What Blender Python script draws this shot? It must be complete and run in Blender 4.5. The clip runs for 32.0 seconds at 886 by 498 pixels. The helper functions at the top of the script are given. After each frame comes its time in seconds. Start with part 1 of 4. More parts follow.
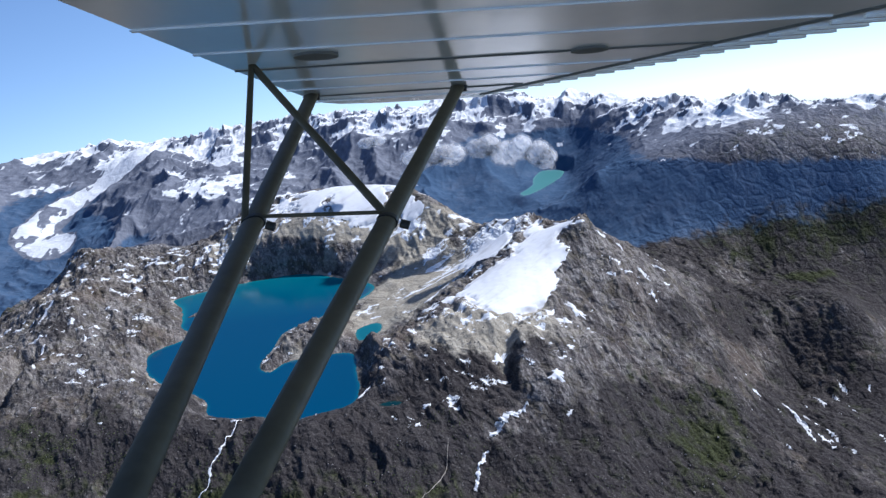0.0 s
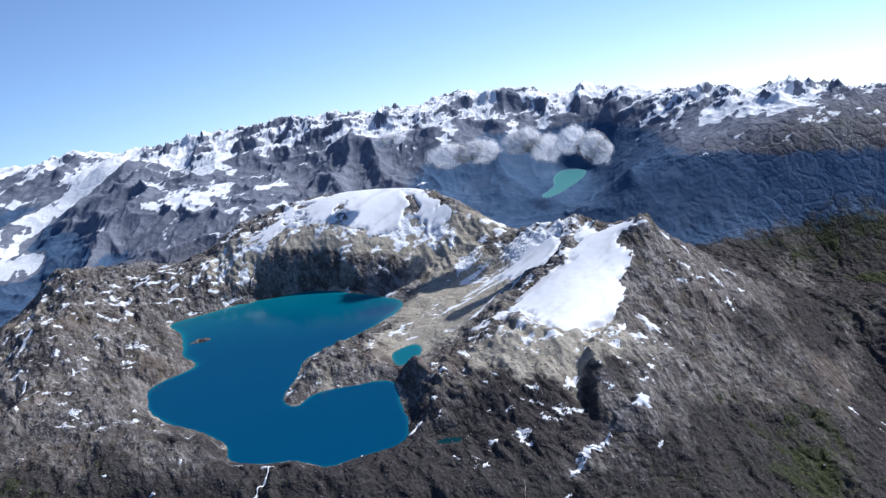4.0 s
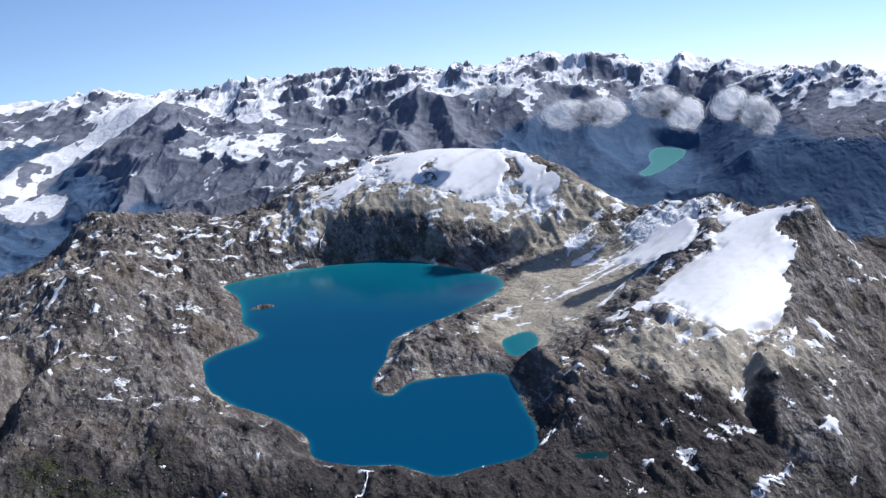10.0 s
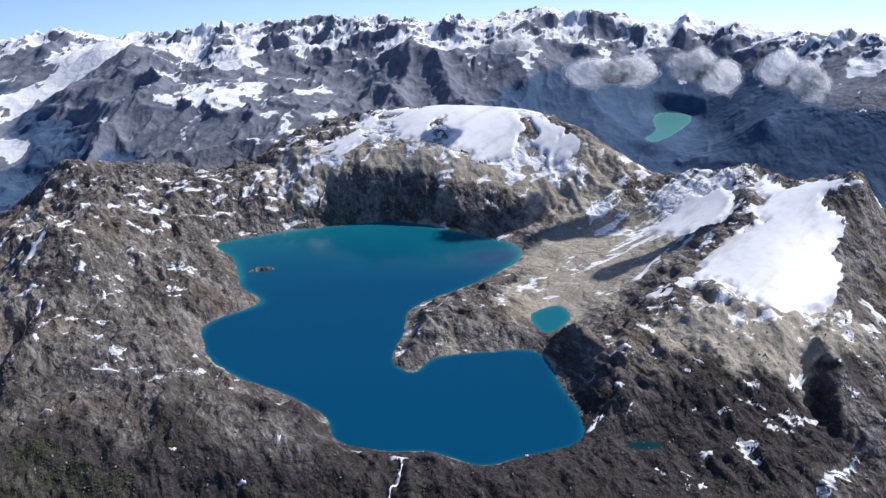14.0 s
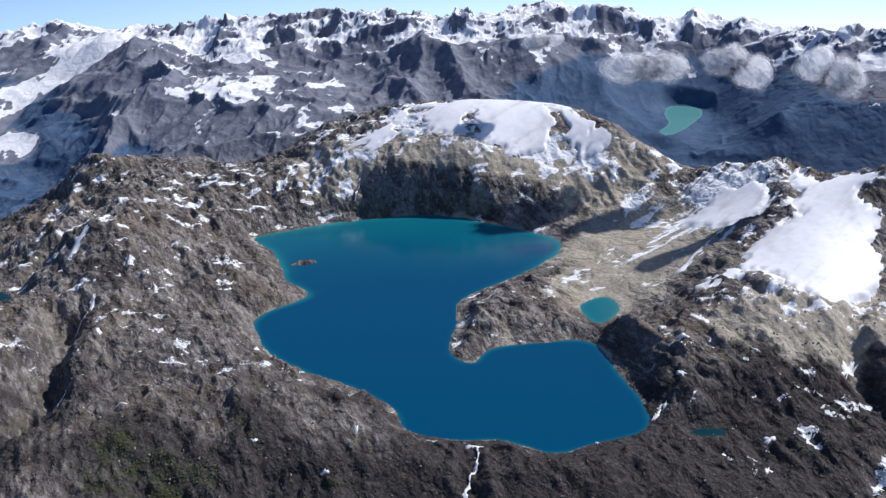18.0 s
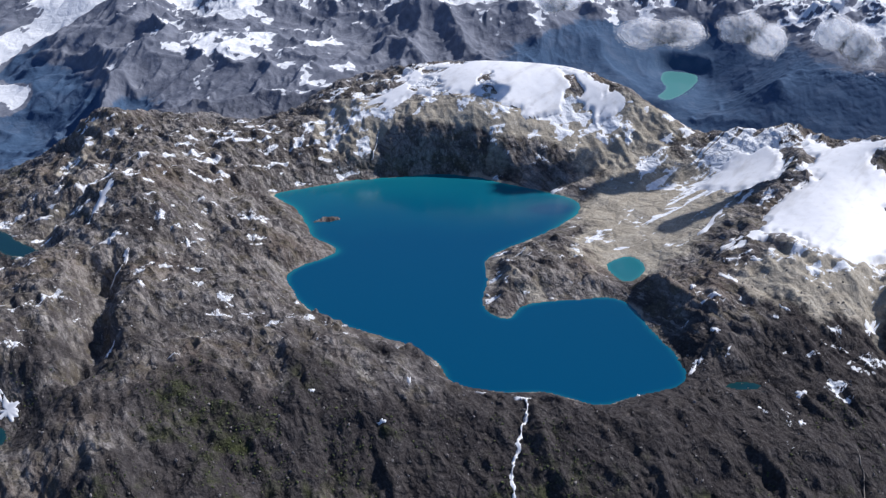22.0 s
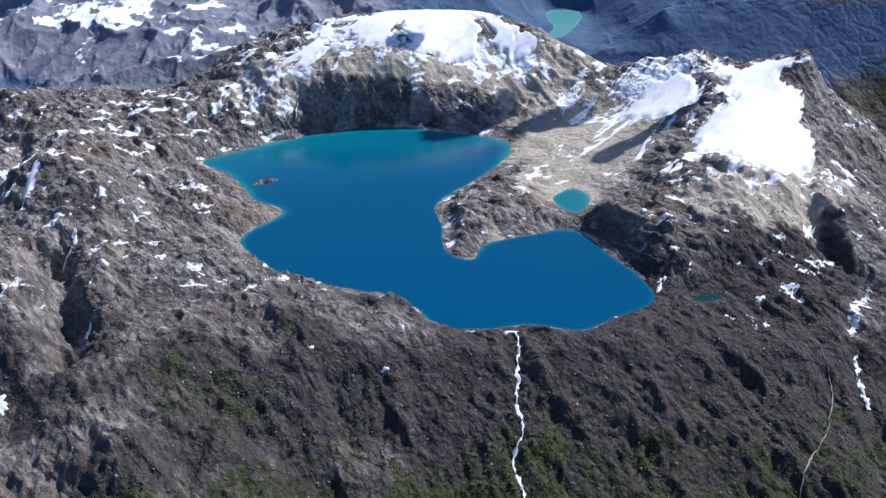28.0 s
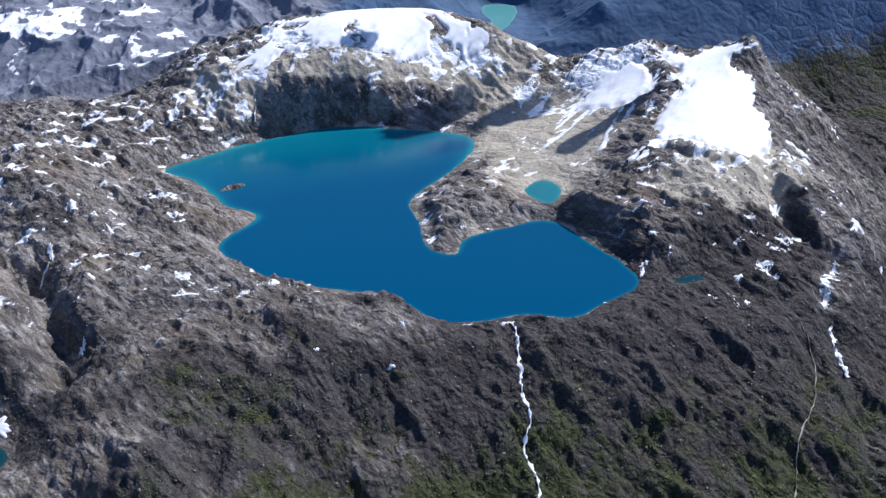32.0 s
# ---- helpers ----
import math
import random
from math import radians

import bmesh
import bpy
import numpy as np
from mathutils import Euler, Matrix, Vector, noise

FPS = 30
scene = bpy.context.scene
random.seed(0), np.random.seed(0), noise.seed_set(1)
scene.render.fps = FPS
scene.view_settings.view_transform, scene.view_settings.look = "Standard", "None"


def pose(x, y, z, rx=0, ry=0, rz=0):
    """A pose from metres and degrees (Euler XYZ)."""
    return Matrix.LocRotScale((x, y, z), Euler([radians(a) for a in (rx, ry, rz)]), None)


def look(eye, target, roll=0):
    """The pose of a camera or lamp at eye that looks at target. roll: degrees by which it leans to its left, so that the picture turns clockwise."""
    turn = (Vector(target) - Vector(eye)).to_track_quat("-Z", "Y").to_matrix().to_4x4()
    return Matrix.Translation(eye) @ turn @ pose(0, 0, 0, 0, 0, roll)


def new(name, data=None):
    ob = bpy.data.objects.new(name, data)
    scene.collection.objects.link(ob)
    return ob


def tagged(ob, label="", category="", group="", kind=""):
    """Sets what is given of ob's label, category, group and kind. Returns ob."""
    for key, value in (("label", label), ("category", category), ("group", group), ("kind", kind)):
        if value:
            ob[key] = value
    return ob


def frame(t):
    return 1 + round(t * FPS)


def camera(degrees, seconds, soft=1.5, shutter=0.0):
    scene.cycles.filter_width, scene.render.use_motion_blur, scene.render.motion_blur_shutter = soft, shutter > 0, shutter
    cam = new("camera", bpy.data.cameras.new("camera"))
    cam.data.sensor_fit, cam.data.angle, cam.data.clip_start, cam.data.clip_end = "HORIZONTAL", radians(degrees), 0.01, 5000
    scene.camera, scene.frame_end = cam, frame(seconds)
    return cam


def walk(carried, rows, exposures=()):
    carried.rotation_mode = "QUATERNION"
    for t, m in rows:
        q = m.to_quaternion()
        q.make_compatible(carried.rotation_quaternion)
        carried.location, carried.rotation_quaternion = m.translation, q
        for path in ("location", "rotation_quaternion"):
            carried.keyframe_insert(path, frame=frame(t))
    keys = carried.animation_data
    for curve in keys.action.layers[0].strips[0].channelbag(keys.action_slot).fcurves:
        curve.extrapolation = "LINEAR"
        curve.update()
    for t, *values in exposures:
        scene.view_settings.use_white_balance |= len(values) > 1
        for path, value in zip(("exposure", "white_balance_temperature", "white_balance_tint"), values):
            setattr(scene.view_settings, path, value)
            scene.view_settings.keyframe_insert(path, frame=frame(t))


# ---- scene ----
cam = camera(45.00, 32.0, 1.4)
# seconds, eye, turn about x, y, z
PATH = [
    (0, 232.19, -338.34, 415.26, 69.50, 10.39, 7.57),
    (0.5, 219.16, -323.78, 411.18, 69.48, 10.54, 7.11),
    (1, 206.17, -309.26, 407.13, 69.47, 10.63, 6.70),
    (1.5, 193.26, -294.87, 403.12, 69.55, 10.89, 6.10),
    (2, 180.51, -280.70, 399.16, 69.59, 11.30, 5.35),
    (2.5, 167.90, -266.77, 395.23, 69.46, 11.28, 4.91),
    (3, 155.43, -253.08, 391.30, 69.43, 11.16, 4.75),
    (3.5, 143.11, -239.59, 387.34, 69.39, 11.12, 4.68),
    (5.5, 98.67, -190.32, 369.13, 70.34, 10.36, 4.23),
    (6, 88.63, -179.69, 364.23, 70.03, 10.27, 4.15),
    (6.5, 78.86, -169.30, 359.55, 69.57, 10.25, 3.97),
    (7, 69.33, -159.11, 355.25, 69.05, 9.90, 4.03),
    (7.5, 59.93, -149.01, 351.38, 68.52, 9.66, 4.16),
    (8, 50.62, -138.98, 347.90, 69.35, 8.95, 4.48),
    (8.5, 41.46, -129.23, 344.75, 69.48, 7.41, 5.41),
    (9, 32.55, -119.79, 341.91, 69.27, 7.02, 5.60),
    (9.5, 23.87, -110.64, 339.36, 68.97, 6.78, 5.75),
    (10, 15.44, -101.75, 337.04, 68.77, 6.61, 5.80),
    (10.5, 7.17, -93.18, 334.85, 68.55, 6.53, 5.77),
    (11, -0.96, -85.05, 332.73, 68.06, 6.37, 5.76),
    (11.5, -8.91, -77.41, 330.73, 67.65, 6.41, 5.54),
    (12, -16.67, -70.33, 328.90, 67.15, 6.43, 5.30),
    (12.5, -24.30, -63.92, 327.28, 66.23, 6.10, 4.95),
    (13, -31.84, -58.26, 325.90, 66.00, 4.96, 4.51),
    (13.5, -39.26, -53.57, 324.80, 66.12, 4.05, 4.04),
    (14, -46.60, -50.06, 323.98, 66.37, 3.75, 3.60),
    (14.5, -53.82, -47.62, 323.46, 66.43, 3.40, 3.49),
    (16.5, -81.78, -55.56, 328.53, 66.43, 3.45, 2.27),
    (17, -88.84, -58.29, 330.39, 66.38, 3.60, 1.97),
    (17.5, -95.82, -61.06, 332.25, 66.35, 3.54, 1.72),
    (18, -102.69, -63.86, 334.02, 65.76, 3.21, 1.74),
    (18.5, -109.57, -66.41, 335.64, 65.29, 3.32, 1.64),
    (19, -116.43, -68.58, 337.03, 65.20, 3.22, 1.34),
    (19.5, -123.25, -70.43, 338.17, 65.04, 3.26, 1.09),
    (20, -130.13, -72.06, 339.04, 65.04, 3.16, 0.87),
    (20.5, -137.06, -73.66, 339.59, 65.19, 3.16, 0.67),
    (21, -144.01, -75.40, 339.85, 65.18, 2.69, 0.47),
    (21.5, -151.01, -77.28, 339.92, 64.23, 2.34, -0.03),
    (22, -158.13, -79.13, 340.01, 63.64, 1.31, -0.42),
    (22.5, -165.30, -80.94, 340.18, 62.98, 1.07, -0.81),
    (23, -172.46, -82.68, 340.45, 62.21, 1.22, -1.80),
    (23.5, -179.51, -84.27, 340.86, 61.66, 1.33, -2.51),
    (24, -186.37, -85.79, 341.35, 61.01, 1.58, -3.31),
    (24.5, -192.94, -87.16, 341.87, 60.55, 1.87, -4.13),
    (25, -199.26, -88.26, 342.41, 60.18, 2.00, -4.85),
    (25.5, -205.37, -89.10, 342.92, 59.71, 2.08, -5.62),
    (27.5, -227.49, -86.52, 343.39, 60.18, 2.44, -9.38),
    (28, -233.35, -85.60, 343.63, 60.89, 2.55, -10.43),
    (28.5, -239.37, -84.75, 343.96, 61.30, 2.56, -11.48),
    (29, -245.48, -84.03, 344.43, 61.49, 2.49, -12.21),
    (29.5, -251.65, -83.49, 345.08, 61.46, 2.71, -13.04),
    (30, -257.84, -83.10, 345.91, 60.97, 2.73, -13.76),
    (30.5, -264.09, -82.66, 346.81, 60.63, 2.52, -14.15),
    (31, -270.36, -82.12, 347.71, 60.44, 3.03, -15.66),
    (31.5, -276.64, -81.46, 348.56, 60.05, 2.67, -15.61),
    (32, -282.92, -80.68, 349.35, 60.42, 2.67, -16.24),
]
# exposure and white balance: seconds, stops, kelvin, tint
walk(cam, [(t, pose(*row)) for t, *row in PATH], [(0, 0.03, 5680, 12), (8, -0.04, 5880, 12), (14, -0.02, 6080, 14), (20, -0.1, 6080, 14), (24, 0.08, 5980, 14), (28, 0.36, 5800, 14), (32, 0.36, 5780, 14)])

# ---- light ----
SUN_AZ, SUN_EL = 64.0, 44.0      # degrees clockwise from +y, and above the level
world = bpy.data.worlds.new("sky")
scene.world = world
world.use_nodes = True
wn, wl = world.node_tree.nodes, world.node_tree.links
sky = wn.new("ShaderNodeTexSky")
sky.sky_type, sky.sun_disc = "NISHITA", False
sky.sun_elevation, sky.sun_rotation = radians(SUN_EL), radians(SUN_AZ)
sky.altitude, sky.air_density, sky.dust_density, sky.ozone_density = 4000, 1.0, 0.0, 2.0
# the horizon dips below the level, as it does from high up
coord, dip = wn.new("ShaderNodeTexCoord"), wn.new("ShaderNodeVectorMath")
dip.operation = "ADD"
dip.inputs[1].default_value = (0, 0, 0.24)
wl.new(coord.outputs["Generated"], dip.inputs[0])
wl.new(dip.outputs[0], sky.inputs["Vector"])
wl.new(sky.outputs["Color"], wn["Background"].inputs["Color"])
wn["Background"].inputs["Strength"].default_value = 0.148
sun = new("sun", bpy.data.lights.new("sun", "SUN"))
sun.data.energy, sun.data.angle, sun.data.color = 4.6, radians(0.5), (1.0, 0.95, 0.88)
sun_dir = Vector((math.sin(radians(SUN_AZ)) * math.cos(radians(SUN_EL)), math.cos(radians(SUN_AZ)) * math.cos(radians(SUN_EL)), math.sin(radians(SUN_EL))))
sun.matrix_world = look((0, 0, 900), Vector((0, 0, 900)) - sun_dir)


# ---- materials ----
def material(name, base=(0.5, 0.5, 0.5), rough=0.8, metal=0.0):
    m = bpy.data.materials.new(name)
    m.use_nodes = True
    p = m.node_tree.nodes["Principled BSDF"]
    p.inputs["Base Color"].default_value = (*base, 1)
    p.inputs["Roughness"].default_value, p.inputs["Metallic"].default_value = rough, metal
    return m


class Net:
    """Shortcuts for wiring a node material."""

    def __init__(self, m):
        self.t, self.n, self.l = m.node_tree, m.node_tree.nodes, m.node_tree.links
        self.out = self.n["Principled BSDF"]
        self.obj = self.n.new("ShaderNodeTexCoord").outputs["Object"]

    def link(self, a, b):
        self.l.new(a, b)
        return self

    def noise(self, scale, detail=6.0, rough=0.55, stretch=None, turn=0.0, kind="FBM"):
        src = self.obj
        if stretch:
            mp = self.n.new("ShaderNodeMapping")
            mp.vector_type = "TEXTURE"
            mp.inputs["Scale"].default_value, mp.inputs["Rotation"].default_value = tuple(1 / k for k in stretch), (0, 0, radians(turn))
            self.l.new(src, mp.inputs["Vector"])
            src = mp.outputs[0]
        t = self.n.new("ShaderNodeTexNoise")
        t.noise_type = kind
        t.inputs["Scale"].default_value, t.inputs["Detail"].default_value, t.inputs["Roughness"].default_value = scale, detail, rough
        self.l.new(src, t.inputs["Vector"])
        return t.outputs["Fac"]

    def cracks(self, scale, wobble):
        """Distance to the joints between uneven blocks of rock."""
        n = self.n.new("ShaderNodeTexNoise")
        n.inputs["Scale"].default_value, n.inputs["Detail"].default_value = scale * 2.5, 5
        self.l.new(self.obj, n.inputs["Vector"])
        mixed = self.n.new("ShaderNodeVectorMath")
        mixed.operation = "MULTIPLY_ADD"
        mixed.inputs[1].default_value = (wobble / scale * 0.5,) * 3
        self.l.new(n.outputs["Color"], mixed.inputs[0])
        self.l.new(self.obj, mixed.inputs[2])
        v = self.n.new("ShaderNodeTexVoronoi")
        v.feature = "DISTANCE_TO_EDGE"
        v.inputs["Scale"].default_value = scale
        self.l.new(mixed.outputs[0], v.inputs["Vector"])
        return v.outputs["Distance"]

    def ramp(self, src, *stops):
        r = self.n.new("ShaderNodeValToRGB")
        e = r.color_ramp.elements
        while len(e) < len(stops):
            e.new(0.5)
        for k, (pos, col) in zip(e, stops):
            k.position, k.color = pos, (*col, 1) if len(col) == 3 else (col[0],) * 3 + (1,)
        self.l.new(src, r.inputs["Fac"])
        return r.outputs["Color"]

    def math(self, op, a, b, clamp=False):
        x = self.n.new("ShaderNodeMath")
        x.operation, x.use_clamp = op, clamp
        for i, v in enumerate((a, b)):
            if isinstance(v, (int, float)):
                x.inputs[i].default_value = v
            else:
                self.l.new(v, x.inputs[i])
        return x.outputs[0]

    def smooth(self, v, lo, hi):
        x = self.n.new("ShaderNodeMapRange")
        x.interpolation_type = "SMOOTHSTEP"
        x.inputs["From Min"].default_value, x.inputs["From Max"].default_value = lo, hi
        self.l.new(v, x.inputs["Value"])
        return x.outputs["Result"]

    def mix(self, fac, a, b, mode="MIX"):
        x = self.n.new("ShaderNodeMix")
        x.data_type, x.blend_type = "RGBA", mode
        for sock, v in ((x.inputs[0], fac), (x.inputs[6], a), (x.inputs[7], b)):
            if isinstance(v, (int, float)):
                sock.default_value = v
            elif isinstance(v, tuple):
                sock.default_value = (*v, 1)
            else:
                self.l.new(v, sock)
        return x.outputs[2]

    def attribute(self, name):
        a = self.n.new("ShaderNodeAttribute")
        a.attribute_name = name
        return a.outputs["Fac"]

    def bump(self, height, strength, distance):
        b = self.n.new("ShaderNodeBump")
        b.inputs["Strength"].default_value, b.inputs["Distance"].default_value = strength, distance
        self.l.new(height, b.inputs["Height"])
        self.l.new(b.outputs[0], self.out.inputs["Normal"])
        return self


def ground_material():
    m = material("mountain_ground", rough=0.9)
    w = Net(m)
    w.out.inputs["Specular IOR Level"].default_value = 0.2
    big, mid, fine = w.noise(0.012, 8, 0.6), w.noise(0.07, 10, 0.62), w.noise(0.45, 8, 0.7)
    strata = w.noise(0.12, 9, 0.62, (1.0, 0.22, 0.6), 31)
    seams = w.noise(0.42, 6, 0.6, (1.0, 0.2, 0.5), 27)
    broad = w.noise(0.026, 9, 0.6, (1.0, 0.55, 1.0), 31)
    rock = w.ramp(mid, (0.28, (0.06, 0.054, 0.053)), (0.5, (0.145, 0.131, 0.124)), (0.68, (0.3, 0.277, 0.26)))
    rock = w.mix(w.math("MULTIPLY", w.smooth(broad, 0.5, 0.6), 0.72), rock, (0.33, 0.303, 0.276))
    rock = w.mix(w.math("MULTIPLY", w.smooth(broad, 0.47, 0.37), 0.68), rock, (0.098, 0.084, 0.08))
    rock = w.mix(w.math("MULTIPLY", w.smooth(strata, 0.5, 0.62), 0.7), rock, (0.37, 0.342, 0.31))
    rock = w.mix(w.math("MULTIPLY", w.smooth(strata, 0.48, 0.38), 0.72), rock, (0.07, 0.06, 0.058))
    slabs, blocks = w.cracks(0.06, 0.9), w.cracks(0.2, 0.8)
    rock = w.mix(w.math("MULTIPLY", w.smooth(slabs, 0.06, 0.0), 0.55), rock, (0.06, 0.054, 0.052))
    rock = w.mix(w.math("MULTIPLY", w.smooth(blocks, 0.09, 0.0), 0.5), rock, (0.07, 0.063, 0.06))
    rock = w.mix(w.math("MULTIPLY", w.smooth(seams, 0.46, 0.36), 0.65), rock, (0.06, 0.054, 0.052))
    rock = w.mix(w.math("MULTIPLY", w.smooth(seams, 0.55, 0.66), 0.55), rock, (0.44, 0.415, 0.385))
    rock = w.mix(w.math("MULTIPLY", w.smooth(fine, 0.6, 0.68), 0.5), rock, (0.5, 0.47, 0.43))
    rock = w.mix(w.math("MULTIPLY", w.smooth(big, 0.5, 0.66), 0.4), rock, (0.17, 0.125, 0.09))
    turf = w.noise(0.09, 9, 0.65, (1.0, 0.7, 1.0), 60)
    rock = w.mix(w.math("MULTIPLY", w.smooth(turf, 0.5, 0.6), 0.42), rock, w.ramp(fine, (0.35, (0.07, 0.058, 0.034)), (0.65, (0.17, 0.145, 0.085))))
    # darkens the rock in its colour: south slope's shade, plus dark rock eastward
    rock = w.mix(w.math("MULTIPLY", w.smooth(w.math("ADD", w.attribute("shaded_dark_rock"), w.math("ADD", w.math("MULTIPLY", w.math("SUBTRACT", strata, 0.5), 1.3), w.math("MULTIPLY", w.math("SUBTRACT", broad, 0.5), 3.2))), 0.25, 0.75), 0.9), rock, w.ramp(fine, (0.35, (0.018, 0.016, 0.017)), (0.55, (0.04, 0.035, 0.036)), (0.72, (0.12, 0.108, 0.104))))
    # blue-grey far rock: distance haze put into its base colour
    hazy_rock = w.ramp(mid, (0.3, (0.115, 0.135, 0.18)), (0.55, (0.2, 0.22, 0.272)), (0.75, (0.33, 0.352, 0.4)))
    rock = w.mix(w.attribute("hazy_rock"), rock, hazy_rock)
    scree = w.ramp(w.math("ADD", w.math("MULTIPLY", mid, 0.5), w.math("MULTIPLY", fine, 0.5)), (0.3, (0.21, 0.185, 0.142)), (0.5, (0.37, 0.333, 0.265)), (0.7, (0.52, 0.48, 0.405)))
    col = w.mix(w.smooth(w.math("ADD", w.attribute("scree"), w.math("MULTIPLY", w.math("SUBTRACT", mid, 0.5), 0.9)), 0.3, 0.62), rock, scree)
    moss = w.ramp(fine, (0.3, (0.014, 0.018, 0.008)), (0.5, (0.036, 0.042, 0.016)), (0.72, (0.1, 0.106, 0.045)))
    col = w.mix(w.smooth(w.math("ADD", w.attribute("green"), w.math("MULTIPLY", w.math("SUBTRACT", w.math("ADD", w.math("MULTIPLY", mid, 0.6), w.math("MULTIPLY", strata, 0.4)), 0.5), 2.2)), 0.3, 0.75), col, moss)
    # dark forest, its blue lifted to carry the valley's haze in the colour
    hazy_woods = w.ramp(w.math("ADD", w.math("MULTIPLY", mid, 0.5), w.math("MULTIPLY", broad, 0.5)), (0.32, (0.038, 0.078, 0.148)), (0.5, (0.062, 0.112, 0.195)), (0.68, (0.108, 0.155, 0.235)))
    col = w.mix(w.smooth(w.math("ADD", w.attribute("forest"), w.math("MULTIPLY", w.math("SUBTRACT", mid, 0.5), 0.8)), 0.35, 0.6), col, hazy_woods)
    near = w.math("SUBTRACT", 1.0, w.math("MULTIPLY", w.math("MAXIMUM", w.attribute("hazy_rock"), w.math("MULTIPLY", w.attribute("forest"), 1.0, True)), 0.88))
    flake = w.math("MULTIPLY", near, w.math("ADD", w.math("MULTIPLY", w.math("SUBTRACT", mid, 0.5), 0.9), w.math("MULTIPLY", w.math("SUBTRACT", fine, 0.5), 0.7)))
    snow = w.smooth(w.math("ADD", w.attribute("snow"), flake), 0.44, 0.49)
    grain = w.noise(1.1, 5, 0.7)
    col = w.mix(w.math("MULTIPLY", near, 0.35), col, w.mix(1.0, col, w.ramp(grain, (0.34, (0.42,)), (0.5, (0.95,)), (0.68, (1.75,))), "MULTIPLY"))
    col = w.mix(snow, col, (0.84, 0.86, 0.88))
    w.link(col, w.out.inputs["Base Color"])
    height = w.math("ADD", w.math("ADD", w.math("MULTIPLY", fine, 0.3), w.math("MULTIPLY", seams, 0.7)), w.math("ADD", w.math("MULTIPLY", strata, 1.3), w.math("ADD", w.math("MULTIPLY", w.smooth(slabs, 0.0, 0.2), 0.7), w.math("MULTIPLY", w.smooth(blocks, 0.0, 0.25), 0.22))))
    w.bump(w.math("MULTIPLY", w.math("MULTIPLY", height, near), w.math("SUBTRACT", 1.0, w.math("MULTIPLY", w.math("MULTIPLY", w.attribute("scree"), 1.0, True), 0.7))), 1.0, 1.9)
    return m


def snow_material():
    m = material("old_snow", (0.86, 0.88, 0.9), 0.6)
    w = Net(m)
    drift = w.noise(0.06, 6, 0.5, (1, 0.3, 1), -40)
    dirt = w.noise(0.2, 9, 0.65)
    col = w.ramp(dirt, (0.2, (0.7, 0.7, 0.69)), (0.45, (0.86, 0.87, 0.88)), (0.8, (0.9, 0.915, 0.93)))
    silt = w.noise(0.09, 8, 0.65, (1, 0.16, 1), -40)
    col = w.mix(w.math("MULTIPLY", w.smooth(silt, 0.5, 0.68), 0.5), col, (0.56, 0.55, 0.53))
    w.link(col, w.out.inputs["Base Color"])
    w.bump(w.math("ADD", w.math("MULTIPLY", drift, 0.3), w.math("MULTIPLY", dirt, 0.12)), 0.4, 1.0)
    return m


def water_material(name, deep, shallow):
    m = material(name, deep, 0.12)
    w = Net(m)
    w.out.inputs["IOR"].default_value = 1.33
    patch = w.noise(0.012, 4, 0.5)
    shoal_shadow = w.math("ADD", w.attribute("shoal_shadow"), w.math("MULTIPLY", w.math("SUBTRACT", patch, 0.5), 0.25))
    w.link(w.mix(w.smooth(shoal_shadow, 0.1, 1.0), deep, shallow), w.out.inputs["Base Color"])
    w.bump(w.noise(0.9, 3, 0.6), 0.25, 0.12)
    return m


GROUND, SNOW = ground_material(), snow_material()
LAKE_WATER = water_material("glacial_water", (0.0, 0.064, 0.142), (0.014, 0.21, 0.24))
TARN_WATER = water_material("tarn_water", (0.004, 0.035, 0.05), (0.02, 0.07, 0.06))
MILKY_WATER = water_material("milky_water", (0.1, 0.29, 0.29), (0.22, 0.44, 0.42))
WHITE_WATER = material("white_water", (0.86, 0.88, 0.9), 0.5)


# ---- the plan of the ground ----
def spline(points, steps=8, closed=True):
    """A smooth line through the plan's corners."""
    p = np.array(points, float)
    n = len(p)
    out = []
    for i in range(n if closed else n - 1):
        a, b, c, d = (p[(i + k) % n] if closed else p[min(max(i + k, 0), n - 1)] for k in (-1, 0, 1, 2))
        for s in range(steps):
            u = s / steps
            out.append(0.5 * (2 * b + (c - a) * u + (2 * a - 5 * b + 4 * c - d) * u * u + (3 * b - a - 3 * c + d) * u ** 3))
    if not closed:
        out.append(p[-1])
    return np.array(out)


def lattice(ix, iy, seed):
    h = (ix.astype(np.int64) * 374761393 + iy.astype(np.int64) * 668265263 + seed * 1274126177) & 0xFFFFFFFF
    h = ((h ^ (h >> 13)) * 1274126177) & 0xFFFFFFFF
    return ((h ^ (h >> 16)) & 0xFFFF) / 32767.5 - 1.0


def value_noise(x, y, seed):
    ix, iy = np.floor(x), np.floor(y)
    fx, fy = x - ix, y - iy
    fx, fy = fx * fx * fx * (fx * (fx * 6 - 15) + 10), fy * fy * fy * (fy * (fy * 6 - 15) + 10)
    ix, iy = ix.astype(np.int64), iy.astype(np.int64)
    a, b, c, d = lattice(ix, iy, seed), lattice(ix + 1, iy, seed), lattice(ix, iy + 1, seed), lattice(ix + 1, iy + 1, seed)
    return (a + (b - a) * fx) * (1 - fy) + (c + (d - c) * fx) * fy


